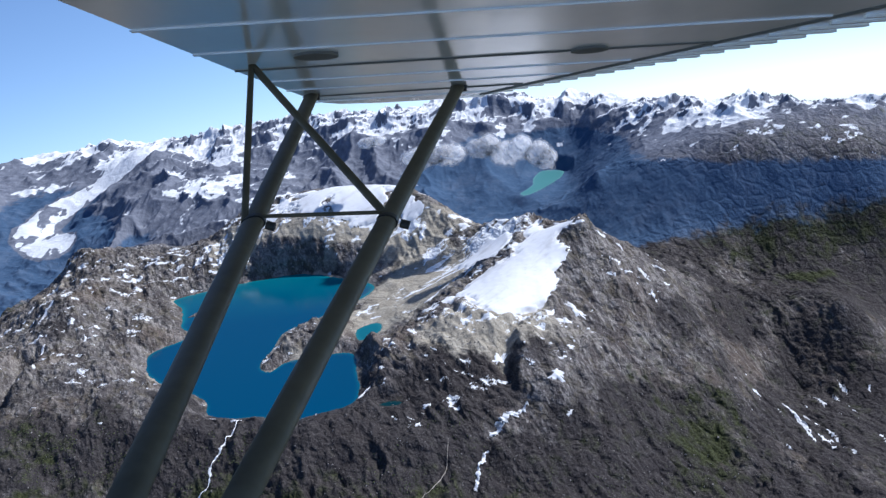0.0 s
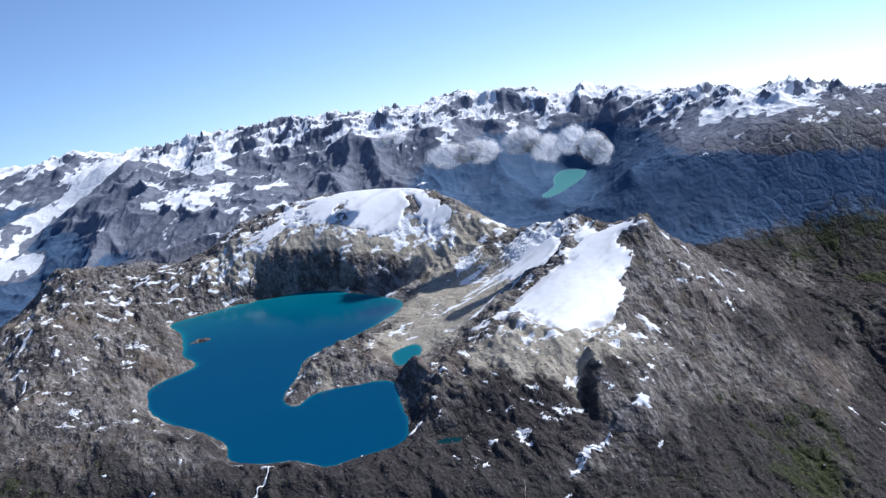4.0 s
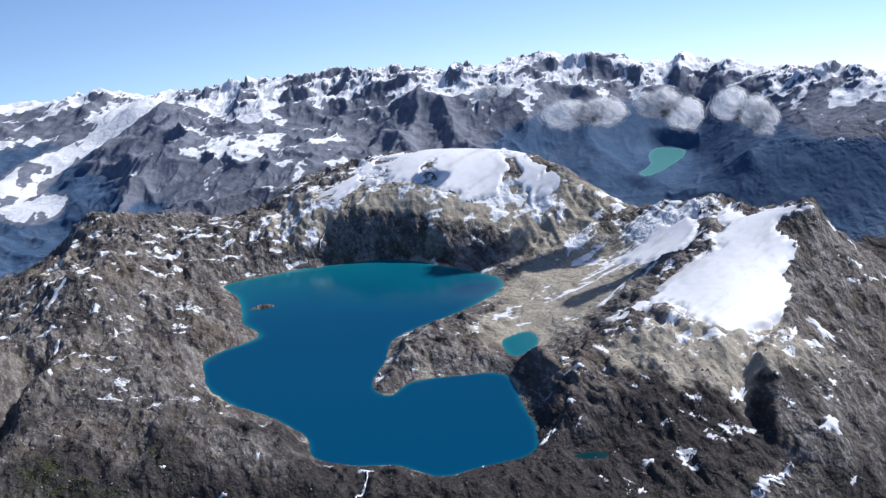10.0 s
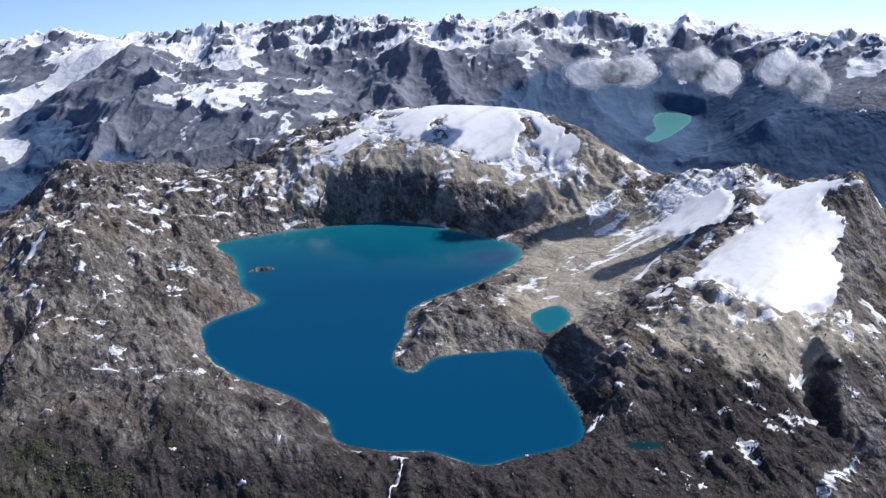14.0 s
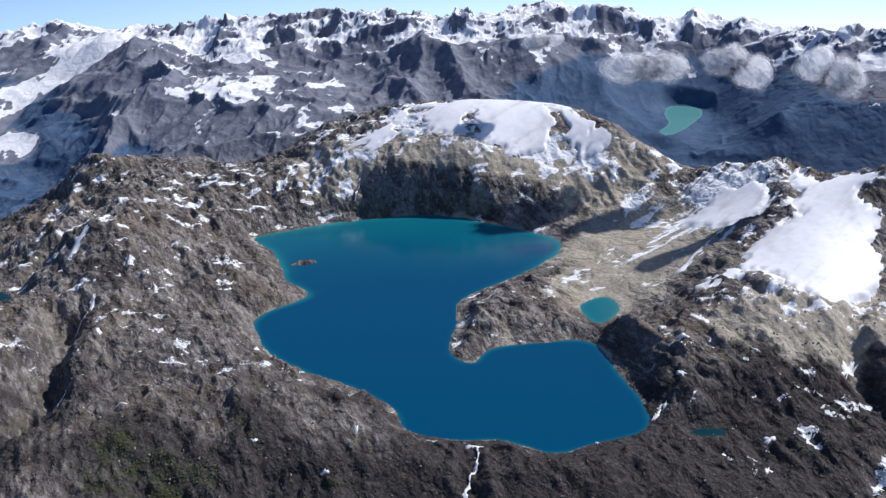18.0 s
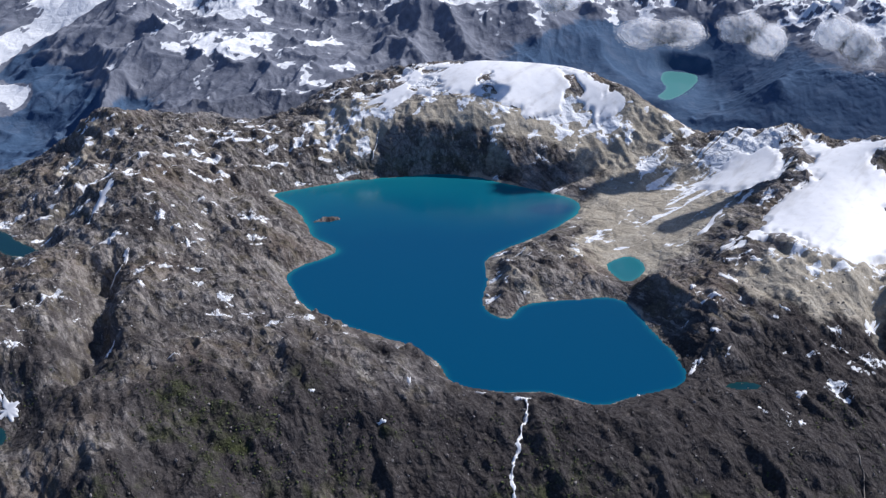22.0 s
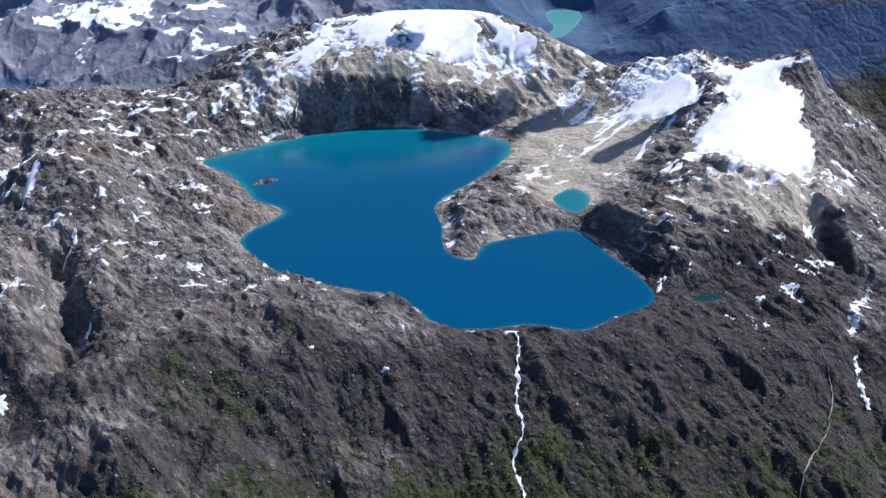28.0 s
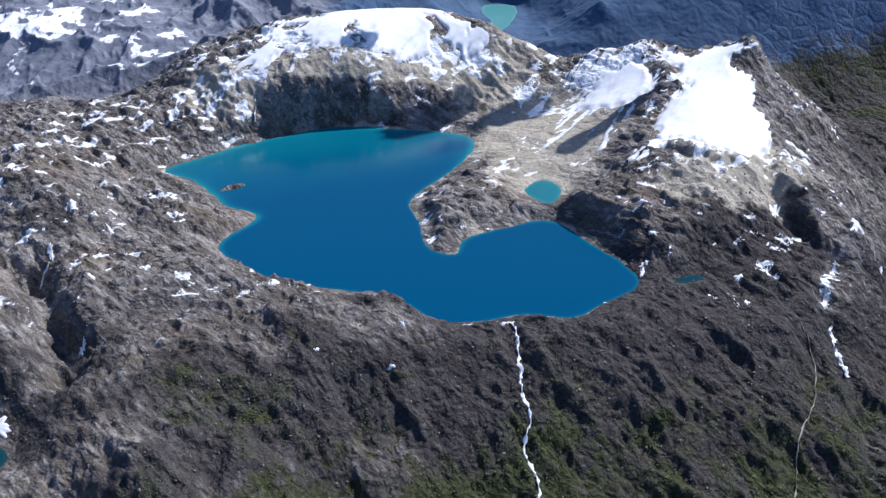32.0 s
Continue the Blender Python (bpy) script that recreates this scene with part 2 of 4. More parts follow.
def fbm(x, y, size, octaves, seed, gain=0.5, ridged=False):
    """Fractal noise; size is the longest wave in metres."""
    total, amp, norm = np.zeros_like(x), 1.0, 0.0
    ca, sa = math.cos(0.6), math.sin(0.6)
    x, y = x / size, y / size
    for k in range(octaves):
        n = value_noise(x, y, seed + k)
        total += amp * (1 - 2 * np.abs(n) if ridged else n)
        norm += amp
        amp *= gain
        x, y = (x * ca - y * sa) * 2.03 + 7.1, (x * sa + y * ca) * 2.03 + 3.7
    return total / norm


def ease(v, lo, hi):
    u = np.clip((v - lo) / (hi - lo), 0, 1)
    return u * u * (3 - 2 * u)


# shore lines, in metres; the lake lies at level 0
LAKE_SHORE = [(-296, 714), (-250, 733), (-203, 745), (-150, 746), (-94, 716), (-58, 690), (-58, 666), (-84, 630), (-127, 594),
              (-130, 559), (-134, 520), (-120, 506), (-106, 523), (-64, 530), (-43, 522), (-34, 487), (-25, 460), (-25, 430),
              (-52, 417), (-78, 409), (-104, 422), (-136, 424), (-157, 434), (-165, 455), (-190, 480), (-218, 498), (-250, 527),
              (-266, 562), (-262, 582), (-236, 606), (-256, 632), (-262, 652), (-276, 684)]
POND_SHORE = [(-50, 566), (-42, 577), (-30, 580), (-24, 565), (-32, 548), (-42, 545)]
shore_line = spline(LAKE_SHORE)
pond_line = spline(POND_SHORE)


def signed_distance(x, y, line):
    """Metres to a closed line, negative inside it."""
    best, inside = np.full(x.shape, 1e9), np.zeros(x.shape, bool)
    for (ax, ay), (bx, by) in zip(line, np.roll(line, -1, 0)):
        ex, ey = bx - ax, by - ay
        u = np.clip(((x - ax) * ex + (y - ay) * ey) / (ex * ex + ey * ey + 1e-9), 0, 1)
        best = np.minimum(best, (x - ax - u * ex) ** 2 + (y - ay - u * ey) ** 2)
        if ay != by:
            inside ^= ((ay > y) != (by > y)) & (x < ex * (y - ay) / ey + ax)
    best = np.sqrt(best)
    return np.where(inside, -best, best)


# heights of the land: crests, valley lines and slopes as corner lists (x, y, level)
CREST_PEAK = [(415, 670, -72), (339, 780, -84), (272, 726, -47), (218, 684, 4), (186, 654, 42), (171, 650, 60), (164, 662, 48), (146, 688, 38), (124, 708, 37), (111, 716, 47), (98, 724, 36), (70, 740, 32), (30, 752, 34), (-1, 790, 58)]
CREST_DOME = [(-1, 790, 58), (-50, 830, 64), (-120, 850, 64), (-190, 860, 52), (-245, 880, 36), (-300, 850, 18), (-360, 790, 20), (-400, 815, 20), (-440, 832, 25), (-463, 841, 26), (-488, 852, 14), (-510, 870, -8), (-560, 900, -40)]
CLIFF_TOP = [(-20, 780, 44), (-78, 786, 50), (-125, 775, 51), (-165, 778, 47), (-210, 775, 37), (-255, 768, 22)]
VALLEY_EAST = [(-50, 690, 4), (0, 705, 6), (32, 708, 8), (-30, 711, 6), (-10, 640, 6), (-28, 600, 5), (20, 640, 11), (60, 690, 21), (92, 681, 30), (54, 600, 23), (35, 570, 20), (68, 545, 29), (105, 570, 34), (145, 620, 40)]
EAST_SPUR = [(-15, 545, 9), (10, 522, 24), (2, 484, 20), (-13, 470, 10), (-14, 498, 10), (12, 464, 18), (40, 500, 21), (97, 474, 3), (147, 456, -9), (60, 450, 0), (8, 429, -3), (41, 425, -7), (150, 520, 4), (190, 560, -8), (226, 636, -3), (190, 640, 28), (100, 514, 26), (76, 525, 27)]
NORTH_CLIFF = [(-215, 763, 20), (-190, 760, 28), (-165, 761, 34), (-140, 761, 37), (-118, 758, 34), (-98, 752, 26), (-78, 744, 17), (-58, 735, 11)]
GLACIER_SPUR = [(95, 668, 33), (72, 640, 28), (52, 612, 23), (30, 585, 18), (5, 562, 12)]
EAST_SLOPE = [(200, 434, -62), (250, 508, -66), (277, 577, -64), (232, 575, -35), (332, 581, -118), (275, 444, -104), (362, 617, -140), (140, 400, -50), (110, 360, -58), (300, 350, -130), (440, 560, -138), (470, 700, -118), (420, 450, -142)]
SOUTH_RIM = [(-120, 412, 5), (-80, 398, 4), (-40, 402, 3), (-4, 385, -14), (45, 368, -28), (76, 395, -24), (67, 350, -42), (-124, 371, -8), (-124, 338, -22), (-162, 344, -18), (-190, 385, 9), (-211, 350, -4), (-194, 400, 14), (-172, 440, 10), (-140, 300, -40), (-40, 300, -44), (30, 300, -54), (-240, 320, -16), (-100, 255, -66), (-20, 240, -72)]
WEST_LAND = [(-232, 400, 22), (-240, 470, 16), (-270, 520, 14), (-300, 560, 16), (-330, 620, 20), (-365, 535, 26), (-365, 420, 30), (-340, 400, 26), (-329, 335, 16), (-298, 660, 10), (-330, 710, 10), (-398, 667, 36), (-416, 690, 30), (-380, 600, 30), (-440, 560, 12), (-430, 460, 22), (-470, 620, -6), (-488, 678, -11), (-520, 740, -14), (-465, 785, 10), (-410, 330, 6), (-470, 380, 4), (-300, 270, -22)]
FAR_WEST = [(-502, 833, -12), (-560, 700, -30), (-640, 820, -62), (-600, 520, -30), (-700, 600, -60), (-560, 400, -20), (-520, 280, -50), (-621, 1082, -66), (-700, 1395, -40), (-770, 1330, -58), (-753, 1249, -66), (-680, 960, -72), (-830, 1100, -40), (-900, 1300, -14), (-870, 1430, -18), (-640, 1330, -14), (-600, 1200, -34)]
BACK_WEST = [(-300, 950, -24), (-400, 960, -20), (-451, 1050, -8), (-490, 1000, -40), (-370, 1080, 16), (-310, 1070, 24), (-440, 1120, 4), (-250, 1000, -4), (-289, 1200, 22), (-194, 1180, 16), (-120, 1080, -4), (-60, 1000, -28), (-180, 1000, -14), (-480, 1260, 6), (-322, 1340, 18), (-520, 1370, 6)]
BACK_EAST = [(60, 830, -52), (150, 800, -60), (10, 900, -54), (120, 900, -58), (60, 1000, -40), (84, 1010, -34), (150, 1030, -26), (135, 1080, -28), (60, 1090, -20), (30, 1150, 12), (85, 1160, 0), (150, 1140, -2), (135, 1190, 22), (190, 1130, 22), (160, 1118, -6), (215, 1140, 38), (165, 1185, 28), (220, 860, -44), (290, 880, -10), (253, 930, 14), (300, 925, 26), (350, 912, 38), (400, 900, 34), (180, 965, 4), (230, 1000, 30), (470, 880, 18), (560, 860, -10), (440, 820, -66), (350, 830, -54), (520, 780, -100), (700, 840, -60), (30, 1060, -20), (-20, 1080, -14), (190, 1050, 6)]
SKYLINE = [(-1250, 1900, -92), (-1080, 1780, -50), (-900, 1640, -12), (-703, 1515, 16), (-560, 1460, 27), (-430, 1405, 36), (-310, 1350, 47), (-193, 1292, 57), (-90, 1255, 62), (10, 1235, 62), (70, 1250, 54), (125, 1245, 53), (185, 1205, 54), (240, 1150, 56), (300, 1085, 60), (380, 1025, 60), (450, 1000, 54), (540, 980, 44), (700, 960, 22), (950, 960, -30)]
NEAR_SIDE = [(-100, 150, -95), (-350, 180, -90), (200, 200, -120), (-600, 100, -110), (500, 200, -170), (0, -100, -150), (-800, -400, -120), (700, -400, -150), (0, -650, -120), (-1100, 300, -90), (1000, 300, -170), (1100, 700, -160), (-1200, 900, -40), (-1300, 1300, -20), (1200, -600, -120), (-1300, -600, -80), (-300, 2200, -330), (600, 1500, -300), (1200, 1500, -330), (-1300, 2250, -360), (-500, 1700, -120), (0, 1500, -120), (300, 1300, -120)]
knots = [spline(c, 3, False) for c in (CREST_PEAK, CREST_DOME, CLIFF_TOP, NORTH_CLIFF, GLACIER_SPUR)]
knots += [np.array(c, float) for c in (VALLEY_EAST, EAST_SPUR, EAST_SLOPE, SOUTH_RIM, WEST_LAND, FAR_WEST, BACK_WEST, BACK_EAST, NEAR_SIDE)]
knots.append(spline(SKYLINE, 4, False))
knots.append(np.c_[shore_line[::3], np.full(len(shore_line[::3]), 0.6)])
knots.append(np.c_[pond_line[::6], np.full(len(pond_line[::6]), 4.0)])
knots = np.concatenate(knots)
_, first = np.unique(np.round(knots[:, :2] / 3), axis=0, return_index=True)
knots = knots[np.sort(first)]
span = np.hypot(knots[:, None, 0] - knots[None, :, 0], knots[:, None, 1] - knots[None, :, 1])
size = len(knots)
system = np.zeros((size + 1, size + 1))
system[:size, :size] = -np.sqrt(span ** 2 + 36.0) + 0.6 * np.eye(size)
system[:size, size] = system[size, :size] = 1
weights = np.linalg.solve(system, np.r_[knots[:, 2], 0])


def land(x, y):
    """The broad shape of the land, from the crests and valley lines."""
    out = np.full(x.shape, weights[-1])
    for (kx, ky, _), wt in zip(knots, weights[:-1]):
        out -= wt * np.sqrt((x - kx) ** 2 + (y - ky) ** 2 + 36.0)
    return out


def axis(parts):
    """Grid lines: (start, end, first step, last step) stretches laid end to end."""
    out = [parts[0][0]]
    for a, b, s0, s1 in parts:
        v = a
        while v < b - 1e-6:
            v = v + s0 + (s1 - s0) * (v - a) / (b - a)
            out.append(min(v, b))
    return np.array(out)


FINE = 1.25
GX = axis([(-1500, -520, 12, FINE), (-520, 470, FINE, FINE), (470, 1300, FINE, 14)])
GY = axis([(-700, 225, 40, FINE), (225, 800, FINE, FINE), (800, 1150, FINE, 2.2), (1150, 1900, 2.2, 5), (1900, 2300, 6, 30)])
X, Y = np.meshgrid(GX, GY)


def coarse(fn, step):
    """Evaluate fn on a coarser grid and spread it smoothly over the fine one."""
    cx, cy = np.linspace(GX[0], GX[-1], int((GX[-1] - GX[0]) / step)), np.linspace(GY[0], GY[-1], int((GY[-1] - GY[0]) / step))
    v = fn(*np.meshgrid(cx, cy))
    fx, fy = (X - cx[0]) / (cx[1] - cx[0]), (Y - cy[0]) / (cy[1] - cy[0])
    ix, iy = np.clip(fx.astype(int), 0, len(cx) - 2), np.clip(fy.astype(int), 0, len(cy) - 2)
    fx, fy = fx - ix, fy - iy
    return (v[iy, ix] * (1 - fx) + v[iy, ix + 1] * fx) * (1 - fy) + (v[iy + 1, ix] * (1 - fx) + v[iy + 1, ix + 1] * fx) * fy


base = coarse(land, 5.0)
shore = coarse(lambda x, y: signed_distance(x, y, shore_line), 2.5) + 1.6 * fbm(X, Y, 14, 3, 5) + 2.6 * fbm(X, Y, 30, 3, 7)
pond = coarse(lambda x, y: signed_distance(x, y, pond_line), 3.0) + 0.6 * fbm(X, Y, 9, 2, 6)


def blob(cx, cy, rx, ry, turn=0.0):
    c, s = math.cos(radians(turn)), math.sin(radians(turn))
    u, v = (X - cx) * c + (Y - cy) * s, -(X - cx) * s + (Y - cy) * c
    return np.exp(-(u / rx) ** 2 - (v / ry) ** 2)


# fields that steer the rock's roughness and cover
flat = np.clip(blob(-20, 632, 46, 64, 25) + blob(25, 692, 66, 30, 20) + 0.8 * blob(-32, 572, 24, 28) + 0.9 * blob(22, 640, 36, 40), 0, 1)
far = ease(Y, 870, 1020)


def near_line(points, reach):
    """How near the ground lies to an open line: 1 on it, 0 past its reach."""
    out = np.zeros_like(X)
    p = spline(points, 5, False)[:, :2]
    for a, b in zip(p[:-1], p[1:]):
        lo, hi = np.minimum(a, b) - 3 * reach, np.maximum(a, b) + 3 * reach
        i0, i1, j0, j1 = *np.searchsorted(GX, (lo[0], hi[0])), *np.searchsorted(GY, (lo[1], hi[1]))
        sx, sy = X[j0:j1, i0:i1], Y[j0:j1, i0:i1]
        e = b - a
        u = np.clip(((sx - a[0]) * e[0] + (sy - a[1]) * e[1]) / (e @ e), 0, 1)
        d2 = (sx - a[0] - u * e[0]) ** 2 + (sy - a[1] - u * e[1]) ** 2
        out[j0:j1, i0:i1] = np.maximum(out[j0:j1, i0:i1], np.exp(-d2 / reach ** 2))
    return out


FALLS = [(-116, 408), (-118, 392), (-123, 374), (-127, 358), (-129, 344), (-137, 329), (-134, 315), (-142, 299), (-146, 280), (-150, 255)]
EAST_GULLY = [(130, 545), (118, 528), (100, 480), (112, 446), (120, 436), (104, 424), (90, 402), (84, 380), (80, 360), (72, 335), (60, 300)]
BROOK = [(61, 388), (57, 363), (44, 338), (18, 312), (4, 292), (-10, 272)]
WEST_GULLY = [(-386, 545), (-374, 505), (-366, 460), (-362, 420)]
WEST_GULLY_2 = [(-440, 760), (-430, 720), (-436, 690), (-462, 650), (-480, 600)]
SNOW_BEDS = {
    "glacier": [(168, 650), (158, 644), (152, 632), (156, 618), (149, 594), (144, 566), (130, 536), (104, 518), (86, 522), (73, 532), (68, 552), (53, 560), (57, 582), (77, 608), (90, 618), (104, 630), (104, 646), (112, 662), (114, 690), (125, 704), (135, 676), (156, 677)],
    "upper": [(34, 676), (49, 690), (63, 699), (73, 709), (84, 702), (99, 690), (98, 662), (88, 645), (74, 638), (56, 642)],
    "dome": [(-225, 800), (-196, 826), (-165, 856), (-121, 872), (-60, 856), (-30, 822), (0, 808), (18, 782), (-14, 768), (-44, 776), (-73, 766), (-99, 770), (-136, 782), (-174, 788), (-200, 788)]}
bed = {k: ease(-coarse(lambda x, y: signed_distance(x, y, spline(v)), 4.0), -6, 8) for k, v in SNOW_BEDS.items()}
smoothed = 0.93 * bed["glacier"] + 0.8 * bed["upper"] + 0.8 * bed["dome"]
east_wall = near_line([(-27, 526), (-16, 505), (-9, 480), (-4, 462), (2, 452)], 9.0)
north_wall = near_line([(-190, 755), (-165, 753), (-140, 751)], 13.0)
wall = np.clip(np.maximum(1.0 * east_wall, 0.95 * north_wall), 0, 1)
calm = (1 - 0.75 * ease(X, 330, 470)) * (1 - 0.75 * ease(Y - 0.1 * X, 745, 820) * ease(X, 20, 80)) * ease(np.minimum(shore, pond), 0, 16 - 11 * wall) * (1 - 0.85 * flat) * (1 - smoothed) * (1 - 0.55 * blob(-90, 768, 130, 20, -3))
warp = 22 * fbm(X, Y, 120, 3, 40)
U, V = (X + warp) * 0.85 + Y * 0.53, -(X + warp) * 0.53 * 0.3 + Y * 0.85 * 0.3
ribs = fbm(U, V, 34, 5, 21, 0.58, True)
steps = 5.0 * fbm(X + 0.5 * warp, Y - 0.3 * warp, 55, 5, 25, 0.5) + 0.12 * base
ledges = np.floor(steps) + ease(steps - np.floor(steps), 0.3, 0.7) - steps + 1.3 * fbm(X, Y, 26, 4, 27, 0.5)
rough = 8.0 * fbm(X, Y, 110, 4, 11, 0.5, True) + 5.0 * np.sign(ribs) * np.abs(ribs) ** 0.8 + 3.0 * (1 - 0.65 * ease(-Y, -430, -370)) * ledges + 2.1 * fbm(U, V, 12, 4, 31, 0.6, True) + 0.4 * fbm(X, Y, 4.5, 2, 37)


def alps(x, y, size, octaves, seed):
    """Sharp crests whose flanks carry finer crests."""
    total, amp, keep = np.zeros_like(x), 1.0, np.ones_like(x)
    ca, sa = math.cos(1.1), math.sin(1.1)
    x, y = x / size, y / size
    for k in range(octaves):
        n = (1 - np.abs(value_noise(x, y, seed + k))) ** 2
        total += amp * n * keep
        keep, amp = np.clip(n * 1.5, 0, 1), amp * 0.5
        x, y = (x * ca - y * sa) * 2.07 + 5.3, (x * sa + y * ca) * 2.07 + 9.1
    return total - 0.75


basin = np.clip(blob(100, 1060, 80, 60) + 0.95 * blob(150, 1125, 65, 65, -15) + 0.8 * blob(40, 1100, 60, 90) + 0.7 * blob(30, 950, 90, 60) + 0.45 * blob(220, 900, 130, 60) + 0.3 * blob(200, 1000, 70, 50), 0, 1)
GLACIER_TONGUE = [(-668, 1445), (-715, 1412), (-760, 1365), (-788, 1310), (-782, 1250), (-735, 1190), (-690, 1150)]
tongue = near_line(GLACIER_TONGUE, 34.0)
skyline = np.array(SKYLINE, float)
crest_y, crest_z = np.interp(X, skyline[:, 0], skyline[:, 1]), np.interp(X, skyline[:, 0], skyline[:, 2])
beyond = ease(Y - crest_y, -110, -30)
rows = alps(X + 0.5 * warp, Y * 1.3, 56, 5, 57)
mountains = (21 + 7 * ease(-X, 0, 200)) * (alps(X + warp, Y + 0.6 * warp, 150, 6, 51) - 0.2) * (1 - 0.62 * beyond) + beyond * (12 * (rows - 0.45) + 5 * fbm(X, Y, 24, 4, 59, 0.55, True) - 3) + 6 * fbm(X, Y, 260, 3, 61)
mountains = mountains * (1 - 0.85 * tongue)
edge = ease(Y, 1500, 1900)
Z = base + calm * (1 - far) * rough + far * mountains * (1 - 0.62 * basin) + flat * 0.8 * fbm(X, Y, 16, 3, 71)
for px_, py_, top_, lean_ in ((170, 648, 64.0, 1.9), (111, 714, 48.0, 1.3), (143, 690, 42.0, 1.0)):
    d_ = np.hypot(X - px_, Y - py_) * (1 + 0.25 * fbm(X, Y, 9, 3, 120))
    Z = np.where(d_ < 10, np.minimum(Z, top_ + 0.5 - 0.6 * d_), Z)
    Z = np.where(d_ < 26, np.maximum(Z, top_ - lean_ * d_), Z)
gully = near_line(EAST_GULLY, 8.0)
Z += 6.0 * east_wall + 6.0 * north_wall * ease(shore, 1, 7) * (fbm(X + 0.4 * warp, Y * 0.35, 24, 4, 131, 0.55, True) - 0.2)
south = ease(-Y, -415, -360) * (1 - far)
Z += south * (4.6 * fbm(X + 0.9 * warp, Y * 0.4, 38, 5, 111, 0.55, True) + 2.0 * fbm(X, Y * 0.6, 9, 4, 115, 0.6, True) + 6.0 * fbm(X, Y, 70, 4, 113))
Z += 8.0 * near_line([(119, 498), (121, 476), (114, 452)], 8.0)
Z -= 2.0 * near_line(FALLS, 5.0) + 6.0 * gully + 1.5 * near_line(BROOK, 4.0) + 19.0 * near_line(WEST_GULLY, 13.0) + 12.0 * near_line(WEST_GULLY_2, 9.0)
VALLEY_SHORE = [(75, 1033), (84, 1048), (90, 1064), (89, 1084), (92, 1104), (101, 1121), (118, 1117), (131, 1106), (129, 1084), (118, 1062), (105, 1041), (86, 1021), (78, 1024)]
TARN_SHORE = [(-483, 625), (-466, 618), (-447, 606), (-455, 624), (-480, 645), (-500, 664), (-510, 655)]
LOW_TARN_SHORE, LOW_TARN = [(-420, 391), (-408, 395), (-395, 388), (-392, 376), (-402, 370), (-415, 376)], 7.0
POOL_SHORE = [(-2, 429), (6, 433), (16, 431), (18, 427), (8, 425)]
valley_line, tarn_line, pool_line = spline(VALLEY_SHORE), spline(TARN_SHORE), spline(POOL_SHORE)
for line_, level_, reach_ in ((valley_line, -32.0, 18.0), (tarn_line, -4.0, 22.0), (pool_line, -3.0, 10.0), (spline(LOW_TARN_SHORE), LOW_TARN, 45.0)):
    d_ = coarse(lambda x, y: signed_distance(x, y, line_), 3.0)
    Z = np.where(d_ < reach_, level_ + 0.3 + (Z - level_) * ease(d_, 0, reach_), Z)
    Z = np.where(d_ < 0, level_ - 0.5 - 0.1 * np.minimum(-d_, 8), Z)
isle = np.exp(-(((X + 248) * 0.96 + (Y - 662) * 0.28) / 19) ** 2 - (((Y - 662) * 0.96 - (X + 248) * 0.28) / 7.5) ** 2)
bank = 0.5 + 0.2 * np.maximum(shore, 0)
Z = np.where(shore < 14, bank + (np.maximum(Z, bank) - bank) * ease(shore, 0, 14 - 10 * wall), Z)
Z = np.where(shore < 40, np.maximum(Z, 0.5 - 0.8 * np.maximum(shore - 9, 0)), Z)
Z = np.where(shore < 0, -0.35 - 0.3 * np.minimum(-shore, 30), Z)
Z = np.where(shore < 0, np.maximum(Z, -9 + 11.5 * isle * (1 + 0.3 * fbm(X, Y, 7, 3, 77))), Z)
bank = 4.4 + 0.1 * np.maximum(pond, 0)
Z = np.where(pond < 14, bank + (Z - bank) * ease(pond, 0, 14), Z)
Z = np.where(pond < 0, 3.6 - 0.1 * np.minimum(-pond, 8), Z)


def height(x, y):
    """The ground's level at places of the plan."""
    x, y = np.asarray(x, float), np.asarray(y, float)
    ix, iy = np.clip(np.searchsorted(GX, x) - 1, 0, len(GX) - 2), np.clip(np.searchsorted(GY, y) - 1, 0, len(GY) - 2)
    fx, fy = (x - GX[ix]) / (GX[ix + 1] - GX[ix]), (y - GY[iy]) / (GY[iy + 1] - GY[iy])
    return (Z[iy, ix] * (1 - fx) + Z[iy, ix + 1] * fx) * (1 - fy) + (Z[iy + 1, ix] * (1 - fx) + Z[iy + 1, ix + 1] * fx) * fy


gy_, gx_ = np.gradient(Z, GY, GX)
steep = np.hypot(gx_, gy_)


def sheet(name, verts, faces, mat, fields=None, smooth=True):
    """A mesh object from numpy arrays of corners and quads."""
    me = bpy.data.meshes.new(name)
    me.vertices.add(len(verts))
    me.vertices.foreach_set("co", np.asarray(verts, np.float32).ravel())
    n, k = faces.shape
    me.loops.add(n * k)
    me.polygons.add(n)
    me.loops.foreach_set("vertex_index", faces.astype(np.int32).ravel())
    me.polygons.foreach_set("loop_start", np.arange(0, n * k, k, dtype=np.int32))
    me.polygons.foreach_set("loop_total", np.full(n, k, np.int32))
    me.polygons.foreach_set("use_smooth", np.full(n, smooth))
    me.update(calc_edges=True)
    for key, values in (fields or {}).items():
        a = me.attributes.new(key, "FLOAT", "POINT")
        a.data.foreach_set("value", np.asarray(values, np.float32).ravel())
    me.materials.append(mat)
    return new(name, me)


def quads(rows, cols, wrap=False):
    i, j = np.meshgrid(np.arange(rows - 1), np.arange(cols if wrap else cols - 1), indexing="ij")
    k = (j + 1) % cols
    return np.stack([i * cols + j, i * cols + k, (i + 1) * cols + k, (i + 1) * cols + j], -1).reshape(-1, 4)


